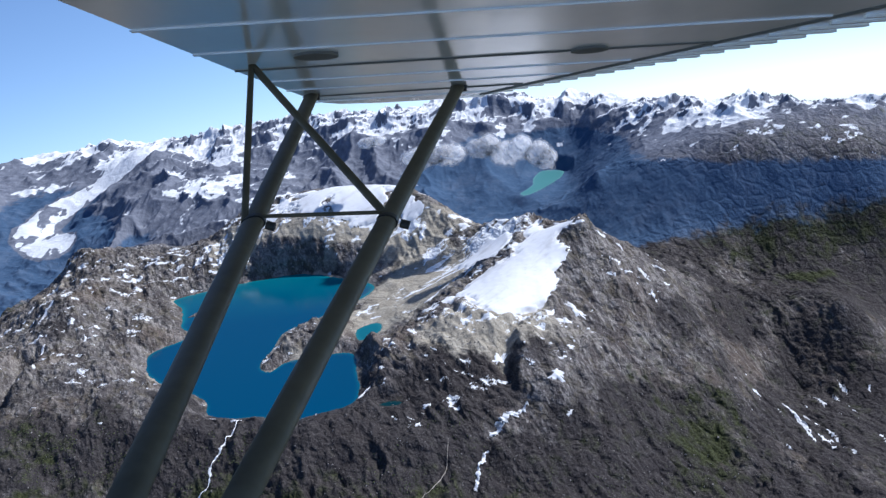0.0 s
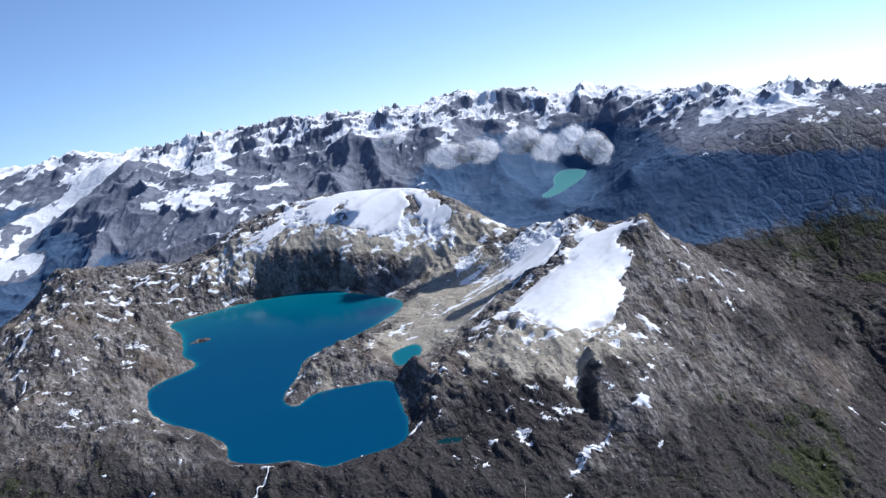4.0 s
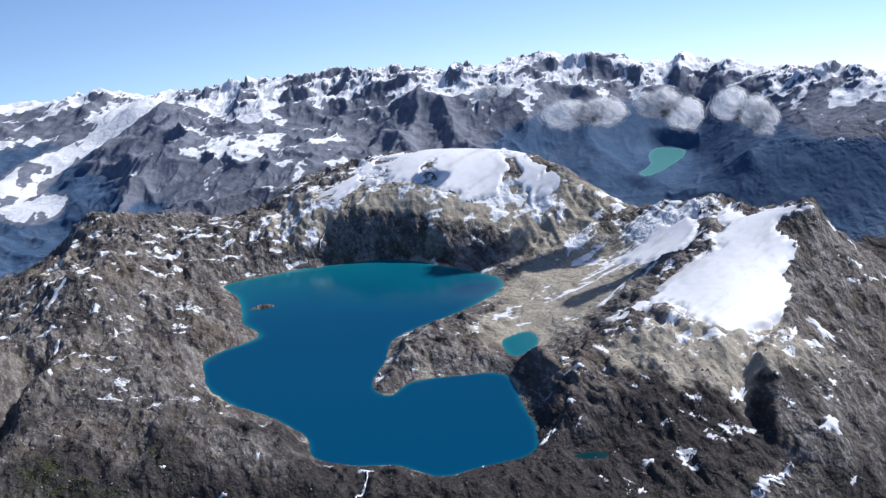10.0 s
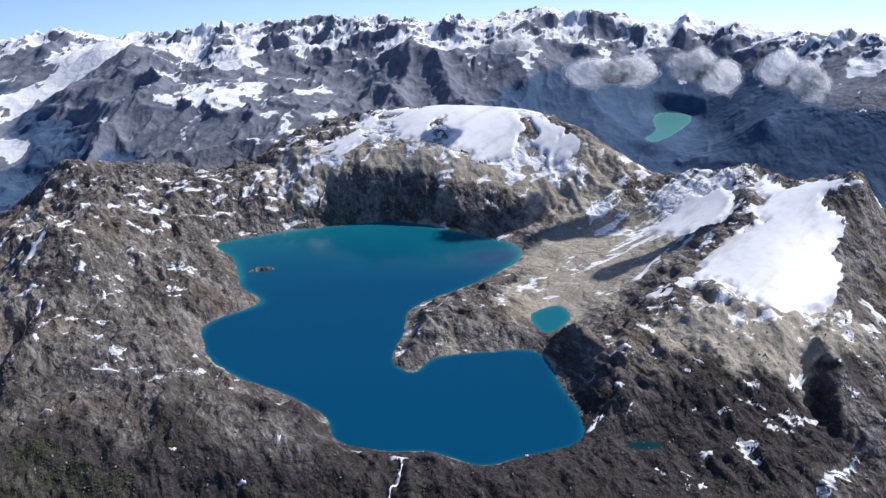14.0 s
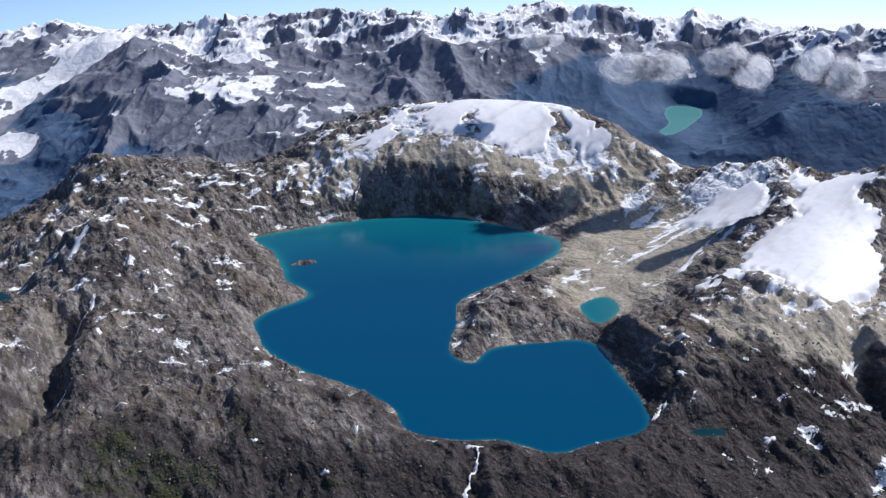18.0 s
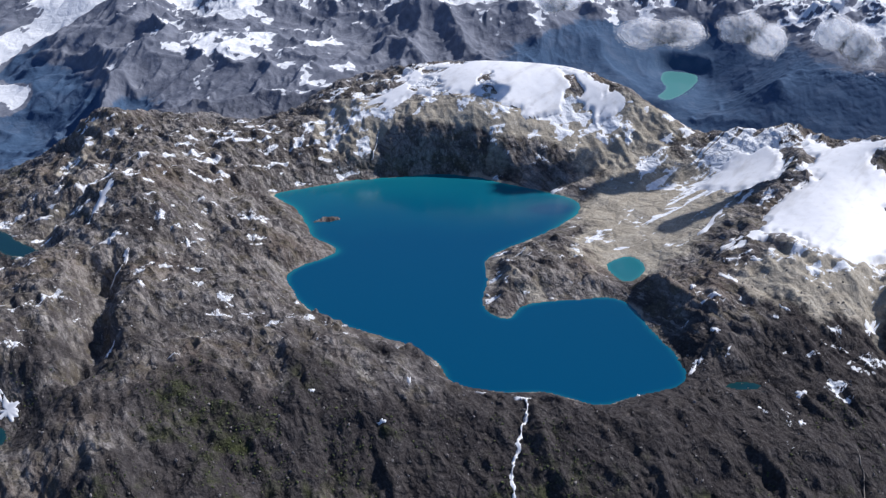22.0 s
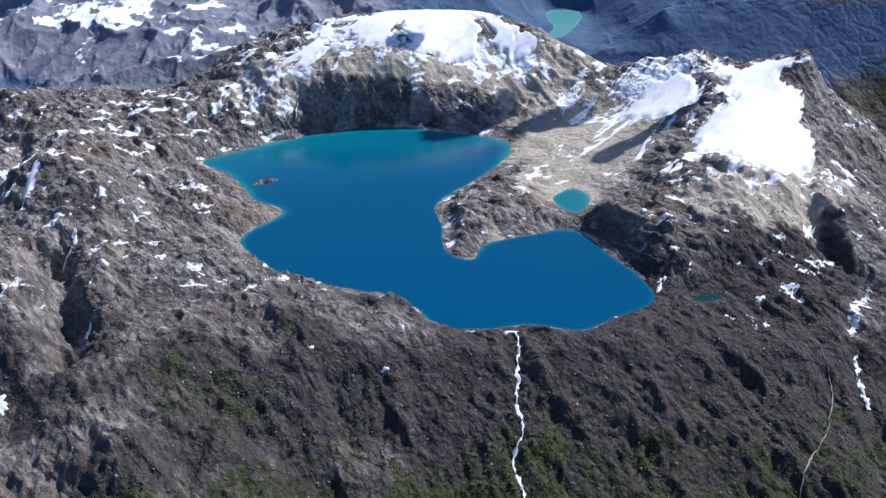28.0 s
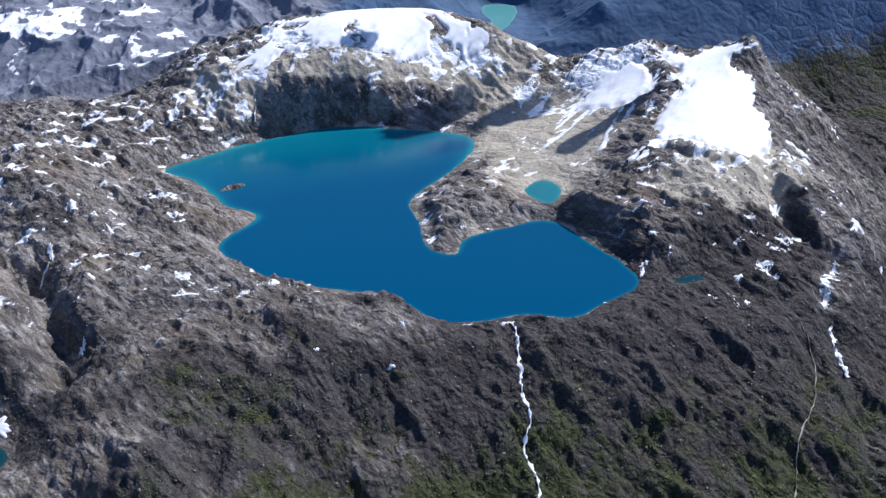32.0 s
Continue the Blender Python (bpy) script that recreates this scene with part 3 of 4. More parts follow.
# covers
patchy = fbm(X, Y, 60, 5, 81, 0.6)
streak = fbm(U, V, 26, 5, 91, 0.6)
specks = fbm(X * 0.55 + Y * 0.2, Y - X * 0.25, 7, 3, 94, 0.5)
lobes = fbm(X * 0.5 + Y * 0.2, Y - X * 0.25, 13, 4, 93, 0.55)
snow = 0.07 + 0.2 * patchy + 0.2 * streak + 0.34 * ease(specks + 0.3 * patchy, 0.3, 0.42) - 0.2 * ease(steep, 0.8, 1.5)
snow += 0.07 * ease(Z, 14, 40) + 0.5 * blob(60, 700, 95, 36, 22) * ease(lobes, -0.12, 0.1) + 0.46 * blob(95, 522, 70, 30) * ease(lobes, -0.1, 0.14)
snow += 0.4 * blob(-90, 812, 150, 30, 0) * ease(patchy, -0.3, 0.2) + 0.36 * blob(15, 765, 75, 28, 20) * ease(lobes, -0.2, 0.15)
snow += 0.13 * blob(-395, 690, 90, 70) - 0.42 * ease(-Z, 8, 30) - 0.3 * ease(-Y, -480, -400) * ease(-X, -20, 120) - 0.2 * ease(-Y, -430, -390)
wash = fbm(0.94 * X + 0.35 * Y + 0.2 * warp, (0.35 * X - 0.94 * Y) * 0.14, 6, 3, 97, 0.55)
snow += 1.0 * blob(345, 565, 105, 95, 20) * ease(wash + 0.25 * patchy, 0.28, 0.44)
DRIFT_X, DRIFT_Y = 0.82, 0.57
# long drifts that run down from the saddle, and lacy snow below the dome
drift = fbm((X * DRIFT_X + Y * DRIFT_Y) * 0.13, X * DRIFT_Y - Y * DRIFT_X + 0.1 * warp, 6, 4, 99, 0.5)
snow += 0.62 * blob(36, 655, 80, 46, 40) * ease(drift, 0.16, 0.34) + 0.5 * blob(30, 725, 60, 26, 10) * ease(drift, 0.08, 0.3)
snow += 0.5 * blob(-70, 772, 130, 13, -4) * ease(specks + 0.5 * patchy, -0.02, 0.2) + 0.34 * blob(-330, 770, 110, 26, -15) * ease(specks, 0.12, 0.3)
west = ease(-X, 0, 160)
line = crest_z - 34 - 14 * ease(-X, -60, 200)
crisp = fbm(X, Y, 42, 4, 95, 0.5)
high = ease(Z - line, -16, 26)
flecks = ease(fbm(X, Y, 22, 4, 96, 0.55), 0.16, 0.32)
snow_far = 0.08 + 0.38 * high + 0.2 * beyond * high - 0.42 * ease(steep, 0.6, 1.25) + 0.5 * crisp + 0.26 * flecks * ease(Z - line, -46, -18) - 0.25 * ease(-X, 420, 600) * (1 - beyond)
snow = snow * (1 - far) + far * snow_far
snow -= 0.5 * blob(5, 915, 90, 55)
snow = np.where(shore < 1.0, -1, snow + 0.95 * ease(tongue, 0.2, 0.5) * (0.5 + 0.5 * ease(fbm(X + 0.3 * Y, Y * 0.2, 16, 4, 98), -0.3, 0.25)))
scree = 0.9 * flat + 1.0 * blob(85, 512, 75, 34, 10) + 1.3 * blob(-70, 764, 130, 26, 0) * ease(Z + 0.16 * (X + 150), 34, 46) + 0.7 * blob(-25, 734, 44, 26, -20) + 0.6 * blob(-225, 790, 70, 24, -20) + 0.25 * patchy + 0.32 * ease(patchy + 0.5 * streak, 0.12, 0.4) * (1 - far) * ease(Y, 400, 470) * ease(-X, -20, 60) + 0.35 * ease(3.5 - np.abs(shore), 0, 3) + 0.2 * gully 
meadow = blob(400, 772, 26, 9)
green = (0.22 + 0.2 * ease(-X, -60, 0)) * ease(-Z, 0, 40) * (1 - far) + (0.38 - 0.12 * ease(X, -160, 0)) * ease(-Y + 60 * patchy, -410, -290) * ease(fbm(X, Y * 0.45, 42, 4, 117, 0.55), -0.25, 0.2) + 0.3 * ease(-X, 130, 220) * ease(-Y, -500, -380) * ease(fbm(X, Y, 34, 4, 119, 0.6), -0.1, 0.2) + 0.42 * blob(262, 462, 62, 30, 80) + 0.7 * meadow + 0.06
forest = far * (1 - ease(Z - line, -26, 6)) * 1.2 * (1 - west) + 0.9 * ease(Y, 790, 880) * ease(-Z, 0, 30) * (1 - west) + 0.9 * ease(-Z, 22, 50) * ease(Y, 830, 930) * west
# shade painted on the steep south slope, shade and dark rock eastward
slope = ease(-Y + 40 * patchy, -470, -330)
shaded_dark_rock = (-0.05 + 0.3 * ease(-Y, -560, -420) * ease(-X, -50, 60) + 0.12 * ease(-X, 80, 160) + slope * (0.1 + 0.95 * ease(X, -330, -90) + 0.3 * ease(X, -60, 60)) + 0.85 * ease(-Z + 30 * patchy, 4, 56) * ease(X, -200, 0) + 0.5 * patchy + 1.25 * blob(60, 462, 85, 40, 5)) * (1 - far)
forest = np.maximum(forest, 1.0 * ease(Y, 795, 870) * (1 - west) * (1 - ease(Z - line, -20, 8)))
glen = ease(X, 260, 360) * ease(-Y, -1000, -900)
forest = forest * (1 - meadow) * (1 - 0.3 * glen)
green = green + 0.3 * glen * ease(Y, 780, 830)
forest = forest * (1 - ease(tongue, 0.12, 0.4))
ground = sheet("ground", np.stack([X, Y, Z], -1).reshape(-1, 3), quads(*X.shape), GROUND, {"snow": snow, "scree": scree, "green": green, "forest": forest, "hazy_rock": 0.9 * ease(Y, 830, 1000), "shaded_dark_rock": shaded_dark_rock})
tagged(ground, "bare grey-brown alpine mountain land with old snow and dark far forest", "ground", kind="structure")


# ---- lakes ----
def water(name, line, level, mat, label, grow=2.5):
    # a filled outline, cut into a fine grid so that the shoals follow the shore
    x0, y0, x1, y1 = *(line.min(0) - grow - 2), *(line.max(0) + grow + 2)
    gx, gy = np.arange(x0, x1, 2.5), np.arange(y0, y1, 2.5)
    wx, wy = np.meshgrid(gx, gy)
    d = signed_distance(wx, wy, line)
    keep = (d[:-1, :-1] < grow + 2) & (d[1:, 1:] < grow + 2) & (d[:-1, 1:] < grow + 2) & (d[1:, :-1] < grow + 2)
    f = quads(*wx.shape)[keep.ravel()]
    used, f = np.unique(f, return_inverse=True)
    v = np.stack([wx, wy, np.full_like(wx, level)], -1).reshape(-1, 3)[used]
    # shallows by the shore; the last term paints a cloud's shadow as darker water
    shoal_shadow = np.exp(np.minimum(d, 0) / 3.0) * 0.55 + 0.5 * ease(wy, 560, 740) * (name == "alpine_lake") - 0.7 * np.exp(-((wx + 77) / 12) ** 2 - ((wy - 672) / 7) ** 2)
    ob = sheet(name, v, f.reshape(-1, 4), mat, {"shoal_shadow": shoal_shadow.ravel()[used]})
    return tagged(ob, label, "lake", kind="structure")


water("alpine_lake", shore_line, 0.0, LAKE_WATER, "deep blue alpine lake with turquoise shallows among bare rock")
water("pond", pond_line, 4.0, water_material("pond_water", (0.01, 0.15, 0.19), (0.06, 0.27, 0.26)), "small turquoise pond on a tan gravel flat")
water("valley_lake", valley_line, -32.0, MILKY_WATER, "milky green lake in a dark far valley")
water("tarn", tarn_line, -4.0, TARN_WATER, "narrow dark blue tarn below a snowy knob")
water("lower_tarn", spline(LOW_TARN_SHORE), LOW_TARN, TARN_WATER, "small teal tarn below a grey rock slope")
water("pool", pool_line, -3.0, TARN_WATER, "tiny dark green pool on a rocky shelf")


# ---- snow ----
def snowfield(name, outline, label, deep=1.3, ragged=4.0, step=1.5, seed=0, bare=0.0):
    """Old snow lying on the land, thinning out to a ragged edge."""
    line = spline(outline)
    gx, gy = (np.arange(a - 8, b + 8, step) for a, b in zip(line.min(0), line.max(0)))
    sx, sy = np.meshgrid(gx, gy)
    d = signed_distance(sx, sy, line) + ragged * (0.6 * fbm(sx, sy, 16, 4, 300 + seed, 0.6) + 0.9 * fbm((sx * 0.82 + sy * 0.57) * 0.2, sx * 0.57 - sy * 0.82, 8, 4, 330 + seed, 0.6))
    keep = np.maximum.reduce([d[:-1, :-1], d[1:, 1:], d[:-1, 1:], d[1:, :-1]]) < 1.0
    f = quads(*sx.shape)[keep.ravel()]
    used, f = np.unique(f, return_inverse=True)
    cover = deep * (1 - np.exp(np.minimum(d, 0) / 3.0)) - 0.35 + 0.3 * fbm(sx, sy, 9, 3, 310 + seed)
    z = height(sx, sy)
    # drifts fill the hollows
    level = z.copy()
    for _ in range(14):
        pad = np.pad(level, 3, mode="edge")
        level = (level + pad[:-6, 3:-3] + pad[6:, 3:-3] + pad[3:-3, :-6] + pad[3:-3, 6:]) / 5
    holes = bare * ease(fbm(sx, sy, 24, 4, 320 + seed, 0.6), 0.3, 0.42)
    inner = ease(-d, 0.0, 7.0)
    z = z * (1 - inner) + (np.maximum(0.35 * z + 0.65 * level, level + 0.3) + 0.3) * inner + cover - 0.5 * (1 - inner) - holes
    v = np.stack([sx, sy, z], -1).reshape(-1, 3)[used]
    return tagged(sheet(name, v, f.reshape(-1, 4), SNOW), label, "snowfield")


snowfield("glacier_snowfield", SNOW_BEDS["glacier"], "broad bright white snowfield below a sharp rock peak", 2.2, 10.0, 1.2, 1)
snowfield("upper_snowfield", SNOW_BEDS["upper"], "smaller white snowfield under a rocky saddle", 1.6, 8.0, 1.4, 2)
snowfield("streak_snowfield", [(22, 588), (36, 606), (54, 626), (72, 648), (66, 650), (44, 630), (24, 606), (14, 590)], "streaky snow along a rocky spur", 1.2, 5.0, 1.3, 6)
snowfield("foot_snowfield", [(30, 548), (46, 552), (60, 548), (80, 530), (100, 520), (112, 524), (96, 532), (70, 546), (50, 558)], "broken snow at the foot of a snowfield", 1.2, 17.0, 1.0, 7)
snowfield("dome_snowfield", SNOW_BEDS["dome"],
          "white snow cap on a rounded rock dome", 1.8, 15.0, 1.35, 3, 3.0)
snowfield("crescent_snowfield", [(-414, 610), (-405, 639), (-396, 684), (-404, 692), (-416, 652), (-418, 626)], "curved band of snow on a grey rock slope", 1.4, 3.0, 1.2, 4)
snowfield("summit_snowfield", [(100, 712), (108, 721), (114, 716), (108, 708)], "small snow patch on a dark summit", 1.6, 2.0, 1.0, 5)


def snow_patch(x, y, reach, seed, label):
    """One patch of old snow: a lens with a ragged rim, lying along the slope."""
    rng = random.Random(seed)
    segs, rings = 40, 6
    turn, slim = rng.uniform(0, math.pi), rng.uniform(0.28, 0.6)
    a = np.linspace(0, 2 * np.pi, segs, endpoint=False)
    rim = reach * np.clip(0.95 + 1.5 * fbm(np.cos(a) * 2 + seed, np.sin(a) * 2, 1.0, 4, seed, 0.75), 0.12, 1.9)
    r = np.linspace(0.02, 1, rings)[:, None]
    u, v = r * rim * np.cos(a), r * rim * np.sin(a) * slim
    px, py = x + u * math.cos(turn) - v * math.sin(turn), y + u * math.sin(turn) + v * math.cos(turn)
    pz = height(px, py) + 0.5 * (1 - r ** 2) + 0.3
    pz[-1] -= 0.7
    ob = sheet("snow_patch", np.stack([px, py, pz], -1).reshape(-1, 3), quads(rings, segs, True), SNOW)
    return tagged(ob, label, "snow patch", "snow patches")


PATCHES_EAST = [(-19, 439, 4), (-54, 419, 3), (-42, 425, 2), (98, 478, 7), (40, 423, 4), (3, 489, 4), (-5, 507, 4), (18, 512, 7), (38, 525, 5), (43, 476, 3), (146, 455, 6), (151, 481, 4), (157, 499, 4), (162, 553, 8), (140, 535, 7), (224, 629, 6), (190, 649, 4), (241, 659, 6), (154, 433, 3), (206, 656, 4), (118, 524, 6), (-2, 460, 3), (-13, 446, 3), (34, 402, 3), (73, 535, 5), (60, 525, 4), (152, 530, 6)]
PATCHES_WEST = [(-398, 402, 9), (-408, 416, 7), (-372, 560, 6), (-377, 550, 5), (-353, 447, 5), (-310, 427, 4), (-414, 742, 6), (-333, 604, 4), (-180, 407, 2), (-357, 535, 5), (-346, 499, 4), (-231, 393, 2), (-194, 380, 2), (-469, 671, 6), (-465, 702, 6), (-387, 579, 6), (-442, 697, 7), (-399, 716, 8), (-340, 540, 6), (-335, 580, 5), (-141, 411, 3), (-120, 406, 3)]
PATCHES_NORTH = [(23, 741, 7), (-1, 722, 5), (-8, 744, 6), (-360, 806, 6), (-366, 752, 7), (-70, 704, 5), (-50, 697, 3), (-28, 752, 6), (40, 748, 6), (-132, 535, 2), (-136, 500, 2)]
for n, (px, py, reach) in enumerate(PATCHES_EAST):
    snow_patch(px, py, reach, 400 + n, "white snow patch on dark rock below the peak")
for n, (px, py, reach) in enumerate(PATCHES_WEST):
    snow_patch(px, py, reach, 500 + n, "white snow patch on grey slabs beside the lake")
for n, (px, py, reach) in enumerate(PATCHES_NORTH):
    snow_patch(px, py, reach, 600 + n, "white snow patch below the snowy dome")


# ---- running water ----
def stream(name, points, wide, label, category, seed, mat=None):
    p = spline(points, 14, False)
    side = np.gradient(p, axis=0)
    side = np.stack([-side[:, 1], side[:, 0]], 1) / (np.hypot(*side.T)[:, None] + 1e-9)
    p = p + side * 1.8 * fbm(np.arange(len(p)) * 1.0, np.zeros(len(p)), 5, 3, seed)[:, None]
    w = wide * np.clip(0.7 + 1.6 * fbm(np.arange(len(p)) * 1.0, np.ones(len(p)), 2.2, 3, seed + 9), 0.2, 2)
    across = np.array([-1, -0.5, 0, 0.5, 1.0])
    q = p[:, None] + side[:, None] * across[None, :, None] * w[:, None, None] / 2
    fray = np.random.default_rng(seed).uniform(-0.3, 0.3, q.shape)
    q = q + fray * w[:, None, None]
    lift = 0.55 - 0.5 * across ** 2 + 0.25
    z = height(p[:, 0], p[:, 1])[:, None] * 0.5 + height(q[..., 0], q[..., 1]) * 0.5 + lift
    ob = sheet(name, np.concatenate([q, z[..., None]], -1).reshape(-1, 3), quads(len(p), 5), mat or WHITE_WATER)
    return tagged(ob, label, category)


stream("waterfall", FALLS, 1.6, "thin white cascade falling down a dark rock face", "waterfall", 700)
stream("snow_stream", [(121, 437), (113, 431), (104, 423), (97, 412), (91, 402)], 6.5, "white snow-filled stream bed in a grey gully", "stream", 720)
stream("lower_stream", [(88, 392), (84, 380), (81, 368), (80, 358)], 3.2, "white stream running down a dark gully", "stream", 730)
stream("brook", BROOK, 0.55, "thin pale brook on a dark green slope", "stream", 740, material("silty_water", (0.36, 0.32, 0.27), 0.6))
stream("shore_fall", [(-212, 770), (-216, 761), (-219, 752)], 0.8, "thin white fall into the far end of the lake", "waterfall", 750)


# ---- loose stones and brush ----
def scatter(name, shapes, count, box, chance, size, mat, label, category, seed):
    """Many small lumps strewn over the land, in one mesh."""
    rng = np.random.default_rng(seed)
    x, y = rng.uniform(box[0], box[1], count * 12), rng.uniform(box[2], box[3], count * 12)
    keep = (rng.random(len(x)) < chance(x, y))
    x, y = x[keep][:count], y[keep][:count]
    z = height(x, y)
    v0, f0 = shapes
    n = len(x)
    s = size * rng.uniform(0.5, 1.0, n) ** 1.5
    turn = rng.uniform(0, 6.28, n)
    jit = 1 + 0.45 * rng.uniform(-1, 1, (n, len(v0), 1))
    v = v0[None] * jit * s[:, None, None] * rng.uniform(0.7, 1.3, (n, 1, 3))
    vx, vy = v[..., 0] * np.cos(turn)[:, None] - v[..., 1] * np.sin(turn)[:, None], v[..., 0] * np.sin(turn)[:, None] + v[..., 1] * np.cos(turn)[:, None]
    v = np.stack([vx + x[:, None], vy + y[:, None], v[..., 2] + z[:, None] + 0.2 * s[:, None]], -1).reshape(-1, 3)
    f = (f0[None] + (np.arange(n) * len(v0))[:, None, None]).reshape(-1, 3)
    return tagged(sheet(name, v, f, mat, smooth=False), label, category, kind="stuff")


def field(grid):
    def at(x, y):
        ix, iy = np.clip(np.searchsorted(GX, x) - 1, 0, len(GX) - 2), np.clip(np.searchsorted(GY, y) - 1, 0, len(GY) - 2)
        return grid[iy, ix]
    return at


bm = bmesh.new()
bmesh.ops.create_icosphere(bm, subdivisions=1, radius=1)
LUMP = (np.array([v.co for v in bm.verts]), np.array([[v.index for v in f.verts] for f in bm.faces]))
bm.free()
STONE, BRUSH = material("grey_stone", (0.3, 0.28, 0.255), 0.9), material("dark_brush", (0.04, 0.06, 0.02), 0.9)
for m_, lo_, hi_ in ((STONE, (0.09, 0.082, 0.078), (0.27, 0.25, 0.235)), (BRUSH, (0.03, 0.045, 0.014), (0.11, 0.13, 0.045))):
    w_ = Net(m_)
    isl_ = w_.n.new("ShaderNodeNewGeometry").outputs["Random Per Island"]
    w_.link(w_.mix(isl_, lo_, hi_), w_.out.inputs["Base Color"])
shore_at, green_at, flat_at = field(np.minimum(shore, pond)), field(green + 0.9 * patchy), field(flat)
scatter("boulders", LUMP, 2600, (-480, 320, 250, 720), lambda x, y: (shore_at(x, y) > 3) * (flat_at(x, y) < 0.25) * 0.5, 0.85, STONE, "loose grey boulders strewn over the rock slopes", "boulders", 21)
scatter("brush", LUMP, 8000, (-460, 380, 225, 420), lambda x, y: np.clip((green_at(x, y) - 0.3) * 2.4, 0, 1) * (shore_at(x, y) > 8), 0.65, BRUSH, "low dark green alpine brush on the lower slopes", "brush", 22)


# ---- clouds ----
def cloud_material():
    """White vapour: it scatters light from both sides and thins out in wisps."""
    m = bpy.data.materials.new("cloud")
    m.use_nodes = True
    w = Net(m)
    thin, lit, dif = (w.n.new("ShaderNodeBsdf" + k) for k in ("Transparent", "Translucent", "Diffuse"))
    for k in (lit, dif):
        k.inputs["Color"].default_value = (1.0, 1.0, 1.0, 1)
    one, two = w.n.new("ShaderNodeMixShader"), w.n.new("ShaderNodeMixShader")
    one.inputs[0].default_value = 0.62
    w.link(dif.outputs[0], one.inputs[1]).link(lit.outputs[0], one.inputs[2])
    wisps = w.smooth(w.math("ADD", w.noise(0.1, 6, 0.65), w.math("MULTIPLY", w.math("SUBTRACT", w.attribute("dense"), 0.4), 0.5)), 0.3, 0.56)
    w.link(w.math("MULTIPLY", wisps, w.attribute("dense")), two.inputs[0])
    w.link(thin.outputs[0], two.inputs[1]).link(one.outputs[0], two.inputs[2])
    w.link(two.outputs[0], w.n["Material Output"].inputs["Surface"])
    return m


CLOUD = cloud_material()


bm = bmesh.new()
bmesh.ops.create_icosphere(bm, subdivisions=5, radius=1)
PUFF = (np.array([v.co for v in bm.verts]), np.array([[v.index for v in f.verts] for f in bm.faces]))
bm.free()


def cloud(x, y, z, wide, tall, lean, seed, label):
    """A small cumulus of a few billowing heads, each of three skins, thin outside and dense within."""
    rng = random.Random(seed)
    verts, faces, dense, count = [], [], [], 0
    for k in range(3):
        u, lift = (k - 1) * 0.36 + rng.uniform(-0.06, 0.06), rng.uniform(-0.1, 0.35)
        size_ = wide * rng.uniform(0.27, 0.38)
        c = np.array([x + u * wide, y + rng.uniform(-0.12, 0.12) * wide, z + lift * tall + lean * u * wide])
        p = PUFF[0] * size_
        a_, b_ = p[:, 0] + 0.7 * p[:, 2] + c[0] * 3, p[:, 1] - 0.8 * p[:, 2] + c[1]
        swell = 0.42 * fbm(a_, b_, size_ * 1.1, 5, seed + k, 0.6) + 0.25 * np.abs(fbm(b_, a_, size_ * 0.5, 4, seed + k + 50, 0.6))
        for skin, amount in ((1.06, 0.2), (0.92, 0.35), (0.76, 0.62)):
            verts.append(p * (skin + swell * (1.25 if skin > 1 else 1.0))[:, None] * (1.15, 0.9, 0.45 + 0.5 * tall / wide) + c)
            faces.append(PUFF[1] + count)
            dense.append(np.full(len(p), amount))
            count += len(p)
    return tagged(sheet("cloud", np.concatenate(verts), np.concatenate(faces), CLOUD, {"dense": np.concatenate(dense)}), label, "cloud", "small clouds")


cloud(22, 767, 105, 44, 24, -0.25, 801, "flat white cloud over a dark valley")
cloud(83, 747, 108, 36, 34, -0.3, 802, "puffy white cloud over a dark valley")
cloud(137, 675, 124, 33, 42, -0.25, 803, "tall puffy white cloud over a dark valley")
cloud(-59, 816, 120, 22, 12, 0.0, 804, "small thin white cloud before far peaks")


# ---- the aircraft's wing and struts ----
def part(name, bm_, mat, parent, label=""):
    me = bpy.data.meshes.new(name)
    bm_.to_mesh(me)
    bm_.free()
    me.materials.append(mat)
    ob = new(name, me)
    ob.parent = parent
    return tagged(ob, label)


def bar(a, b, wide, thick, segs=14, along=(0, 0, 1)):
    """A streamlined tube from a to b: an oval section, blunt ahead and slim behind."""
    a, b = Vector(a), Vector(b)
    d = (b - a).normalized()
    s_ = Vector(along).cross(d).normalized()
    n_ = d.cross(s_)
    out = bmesh.new()
    rings = []
    for k in range(9):
        c = a.lerp(b, k / 8)
        rings.append([out.verts.new(c + s_ * (wide / 2 * math.cos(q)) + n_ * (thick / 2 * math.sin(q) * (1 - 0.25 * math.cos(q)))) for q in (2 * math.pi * i / segs for i in range(segs))])
    for r0, r1 in zip(rings, rings[1:]):
        for i in range(segs):
            out.faces.new((r0[i], r0[(i + 1) % segs], r1[(i + 1) % segs], r1[i])).smooth = True
    out.faces.new(rings[0][::-1])
    out.faces.new(rings[-1])
    return out


def slab(outline, thick, level=0.0, round_=0.0):
    """A flat plate on the wing's plane (span, chord), rising by its thickness."""
    out = bmesh.new()
    low = [out.verts.new(on_wing(u, v, level)) for u, v in outline]
    high = [out.verts.new(on_wing(u, v, level + thick)) for u, v in outline]
    out.faces.new(low)
    out.faces.new(high[::-1])
    for i in range(len(low)):
        k = (i + 1) % len(low)
        out.faces.new((low[k], low[i], high[i], high[k]))
    bmesh.ops.recalc_face_normals(out, faces=out.faces)
    if round_:
        bmesh.ops.bevel(out, geom=[e for e in out.edges if e.calc_face_angle(0) > 0.8], offset=round_, segments=2, affect="EDGES")
    return out


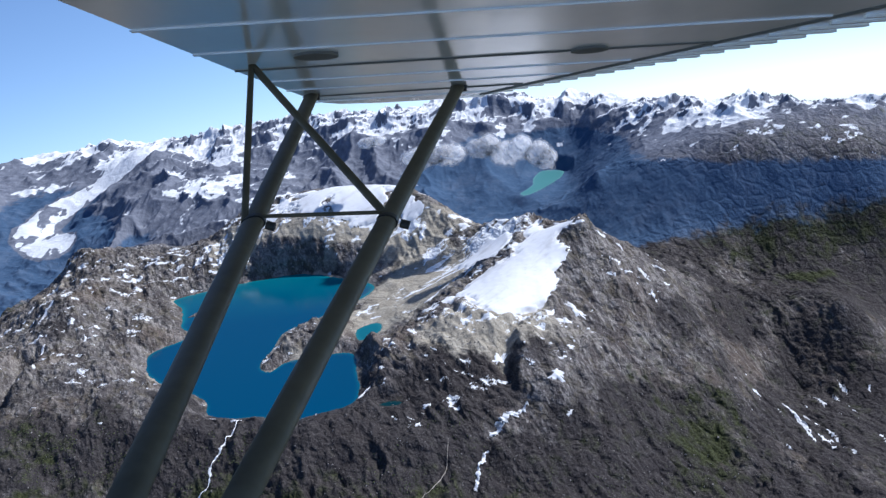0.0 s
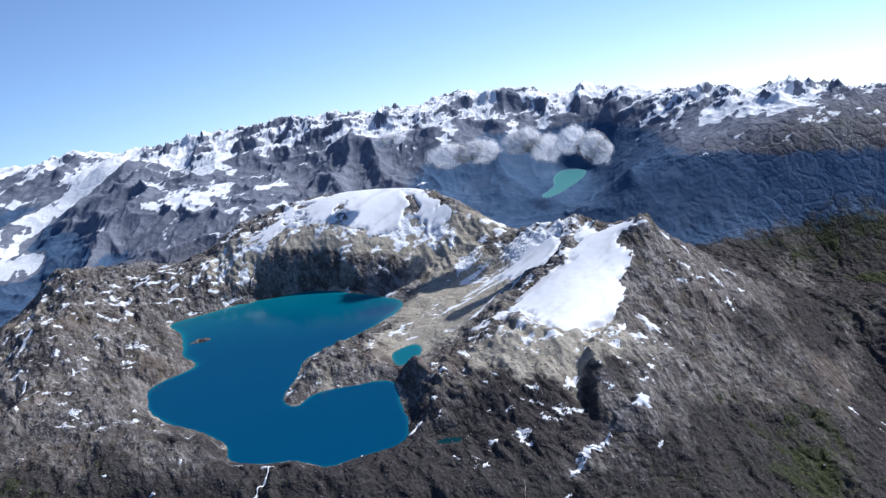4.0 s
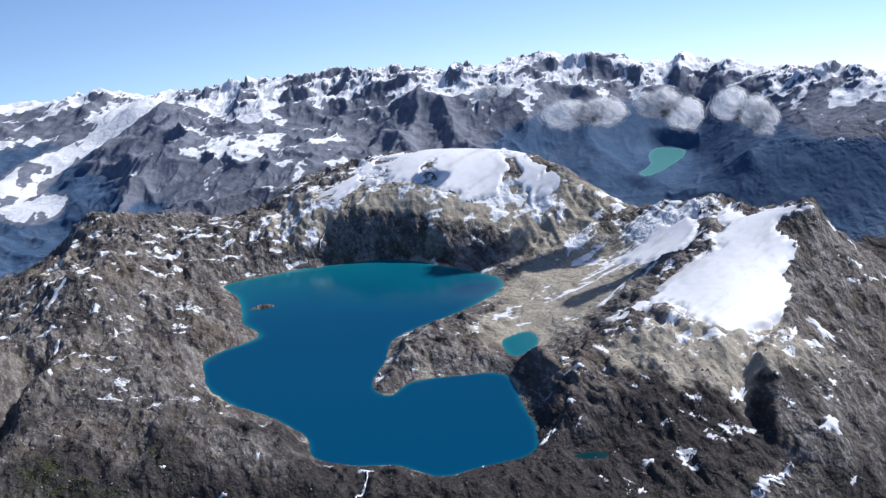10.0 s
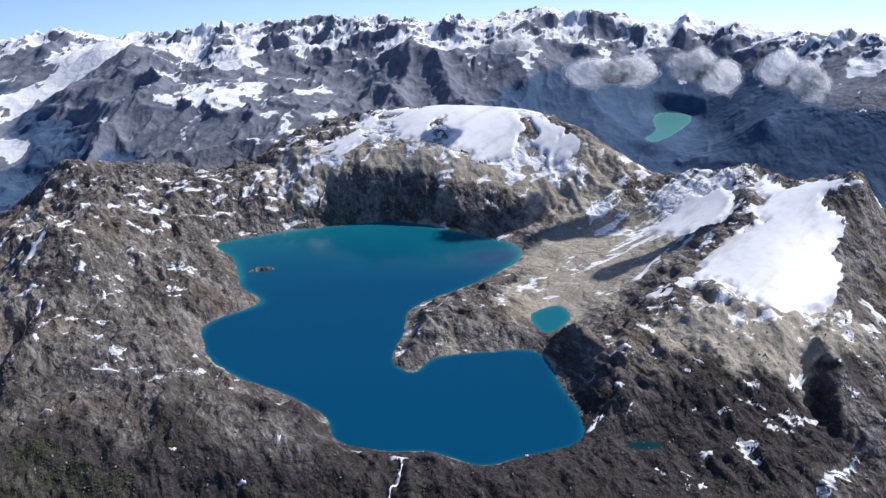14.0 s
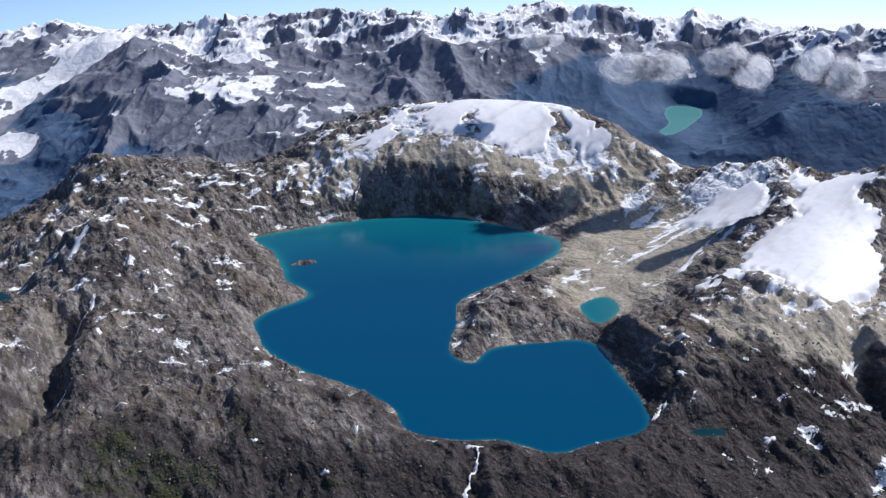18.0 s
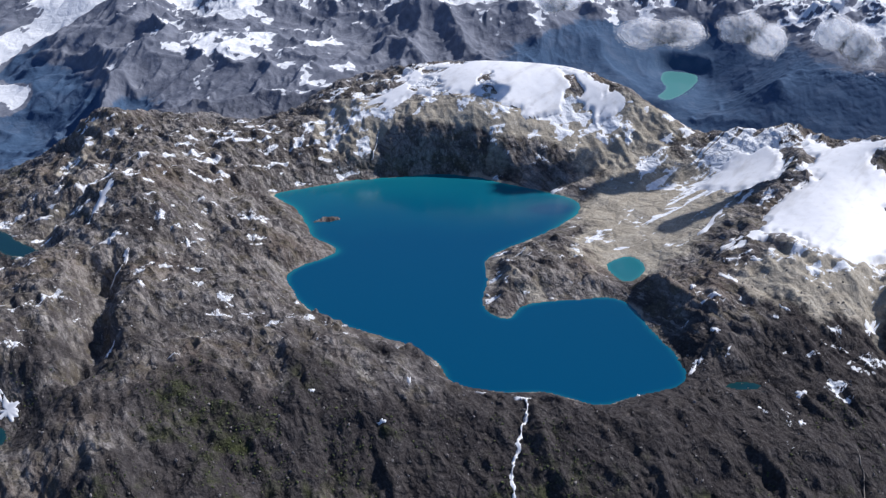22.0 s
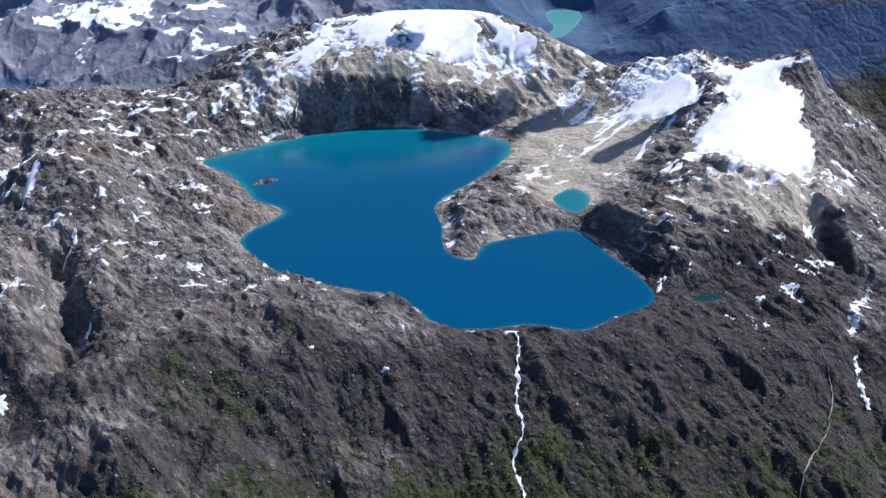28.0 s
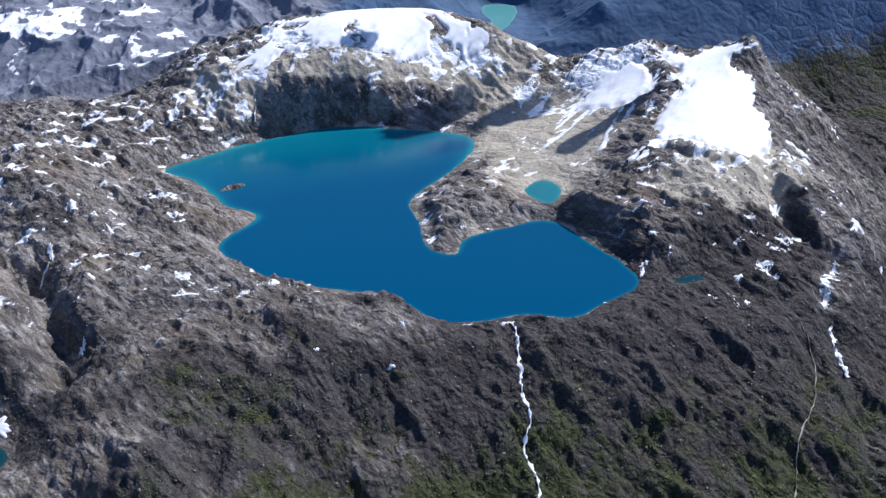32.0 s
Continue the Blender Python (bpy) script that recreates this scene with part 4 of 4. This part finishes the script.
SPAN, CHORD, UP = Vector((-0.00394, 0.06396, -0.99794)), Vector((0.99811, 0.06142, 0.0)), Vector((-0.0613, 0.99606, 0.06408))
STRUT_TOP = Vector((-0.833, 0.981, -6.8))


def on_wing(u, v, lift=0.0):
    return STRUT_TOP + SPAN * u + CHORD * v + UP * lift


WING_SKIN = material("wing_skin", (0.85, 0.84, 0.8), 0.16, 0.4)
w_ = Net(WING_SKIN)
w_.link(w_.ramp(w_.noise(1.3, 5, 0.6), (0.3, (0.86, 0.85, 0.81)), (0.7, (0.95, 0.94, 0.91))), w_.out.inputs["Base Color"])
w_.bump(w_.noise(2.0, 3, 0.5, (1, 1, 0.2)), 0.25, 0.03)
STRUT_PAINT = material("strut_paint", (0.1, 0.085, 0.05), 0.62)
w_ = Net(STRUT_PAINT)
w_.link(w_.ramp(w_.noise(9.0, 6, 0.6), (0.3, (0.085, 0.072, 0.042)), (0.75, (0.13, 0.112, 0.07))), w_.out.inputs["Base Color"])
SEAM, RUBBER = material("wing_seam", (0.12, 0.12, 0.11), 0.6), material("black_fitting", (0.02, 0.02, 0.02), 0.5)
wing = new("aircraft_wing")
wing.matrix_world = pose(*PATH[0][1:])
tagged(wing, "grey metal high wing of a light aircraft on dark olive struts", "aircraft wing")
part("skin", slab([(-6.2, -0.46), (-4.71, -0.39), (-3.71, -0.34), (-1.64, -0.22), (0.3, -0.08), (0.72, -0.03), (0.92, 0.08), (1.05, 0.35), (1.08, 0.75), (0.9, 1.06), (0.75, 1.1), (-2.49, 2.61), (-6.2, 4.3)], 0.16, 0.0, 0.03), WING_SKIN, wing)
part("flap", slab([(1.25, 1.08), (0.78, 1.12), (-2.47, 2.63), (-6.2, 4.33), (-6.2, 4.75), (-2.85, 3.34), (-1.82, 2.87)], 0.05, 0.02, 0.01), WING_SKIN, wing, "olive grey ribbed flap along the trailing edge")
for k in range(9):
    u = 0.55 - 0.42 * k - 0.03 * k * k
    v1 = 1.1 + (0.75 - u) * 0.466 - 0.05
    part("rib_tape", slab([(u, -0.06 + 0.066 * (u - 0.3)), (u + 0.035, -0.06 + 0.066 * (u - 0.3)), (u + 0.035, v1), (u, v1)], 0.006, -0.006), SEAM if k % 3 == 1 else WING_SKIN, wing)
for k in range(26):
    u = 1.1 - 0.16 * k
    v = 1.12 + (1.1 - u) * 0.585
    part("flap_rib", slab([(u, v - 0.3), (u + 0.03, v - 0.3), (u + 0.03, v + 0.01), (u, v + 0.03)], 0.014, 0.006), WING_SKIN, wing)
for cu, cv, rr in ((-2.04, 0.26, 0.1), (-1.62, 1.54, 0.09)):
    part("inspection_cover", slab([(cu + rr * 1.3 * math.cos(q), cv + rr * math.sin(q)) for q in (k * math.pi / 12 for k in range(24))], 0.012, -0.012), SEAM, wing, "round dark inspection cover")
part("hinge_strip", slab([(0.78, 1.095), (-6.2, 4.3), (-6.2, 4.33), (0.78, 1.12)], 0.012, -0.008), SEAM, wing, "dark hinge line")
for a, b, wide in (((-0.658, -0.544, -2.15), (-0.833, 0.981, -6.8), 0.088), ((-0.449, -0.574, -2.2), (0.101, 1.038, -6.8), 0.076)):
    lift = part("lift_strut", bar(a, b, wide, 0.05), STRUT_PAINT, wing, "dark olive streamlined strut")
    low = Vector(a).lerp(Vector(b), 0.425)
    part("clamp", bar(low - (Vector(b) - Vector(a)).normalized() * 0.02, low + (Vector(b) - Vector(a)).normalized() * 0.02, wide * 1.12, 0.06), RUBBER, lift, "black strut clamp")
    part("bolt", bar(low + Vector((0.05, -0.01, 0)), low + Vector((0.085, -0.02, 0)), 0.035, 0.035, 8, (0, 1, 0)), RUBBER, lift, "black bolt")
    part("end_fitting", bar(Vector(b) + Vector((-0.05, 0.0, 0)), Vector(b) + Vector((0.05, 0.0, 0)), 0.05, 0.07, 8, (0, 1, 0)), RUBBER, lift, "dark bolted fitting")
for a, b, wide in (((-0.896, 0.861, -5.0), (-0.764, 0.107, -4.12), 0.03), ((-0.896, 0.861, -5.0), (-0.222, 0.132, -4.2), 0.034), ((-0.72, 0.125, -4.12), (-0.232, 0.145, -4.2), 0.016)):
    part("jury_strut", bar(a, b, wide, wide * 0.7, 10), STRUT_PAINT, wing, "dark olive streamlined strut")
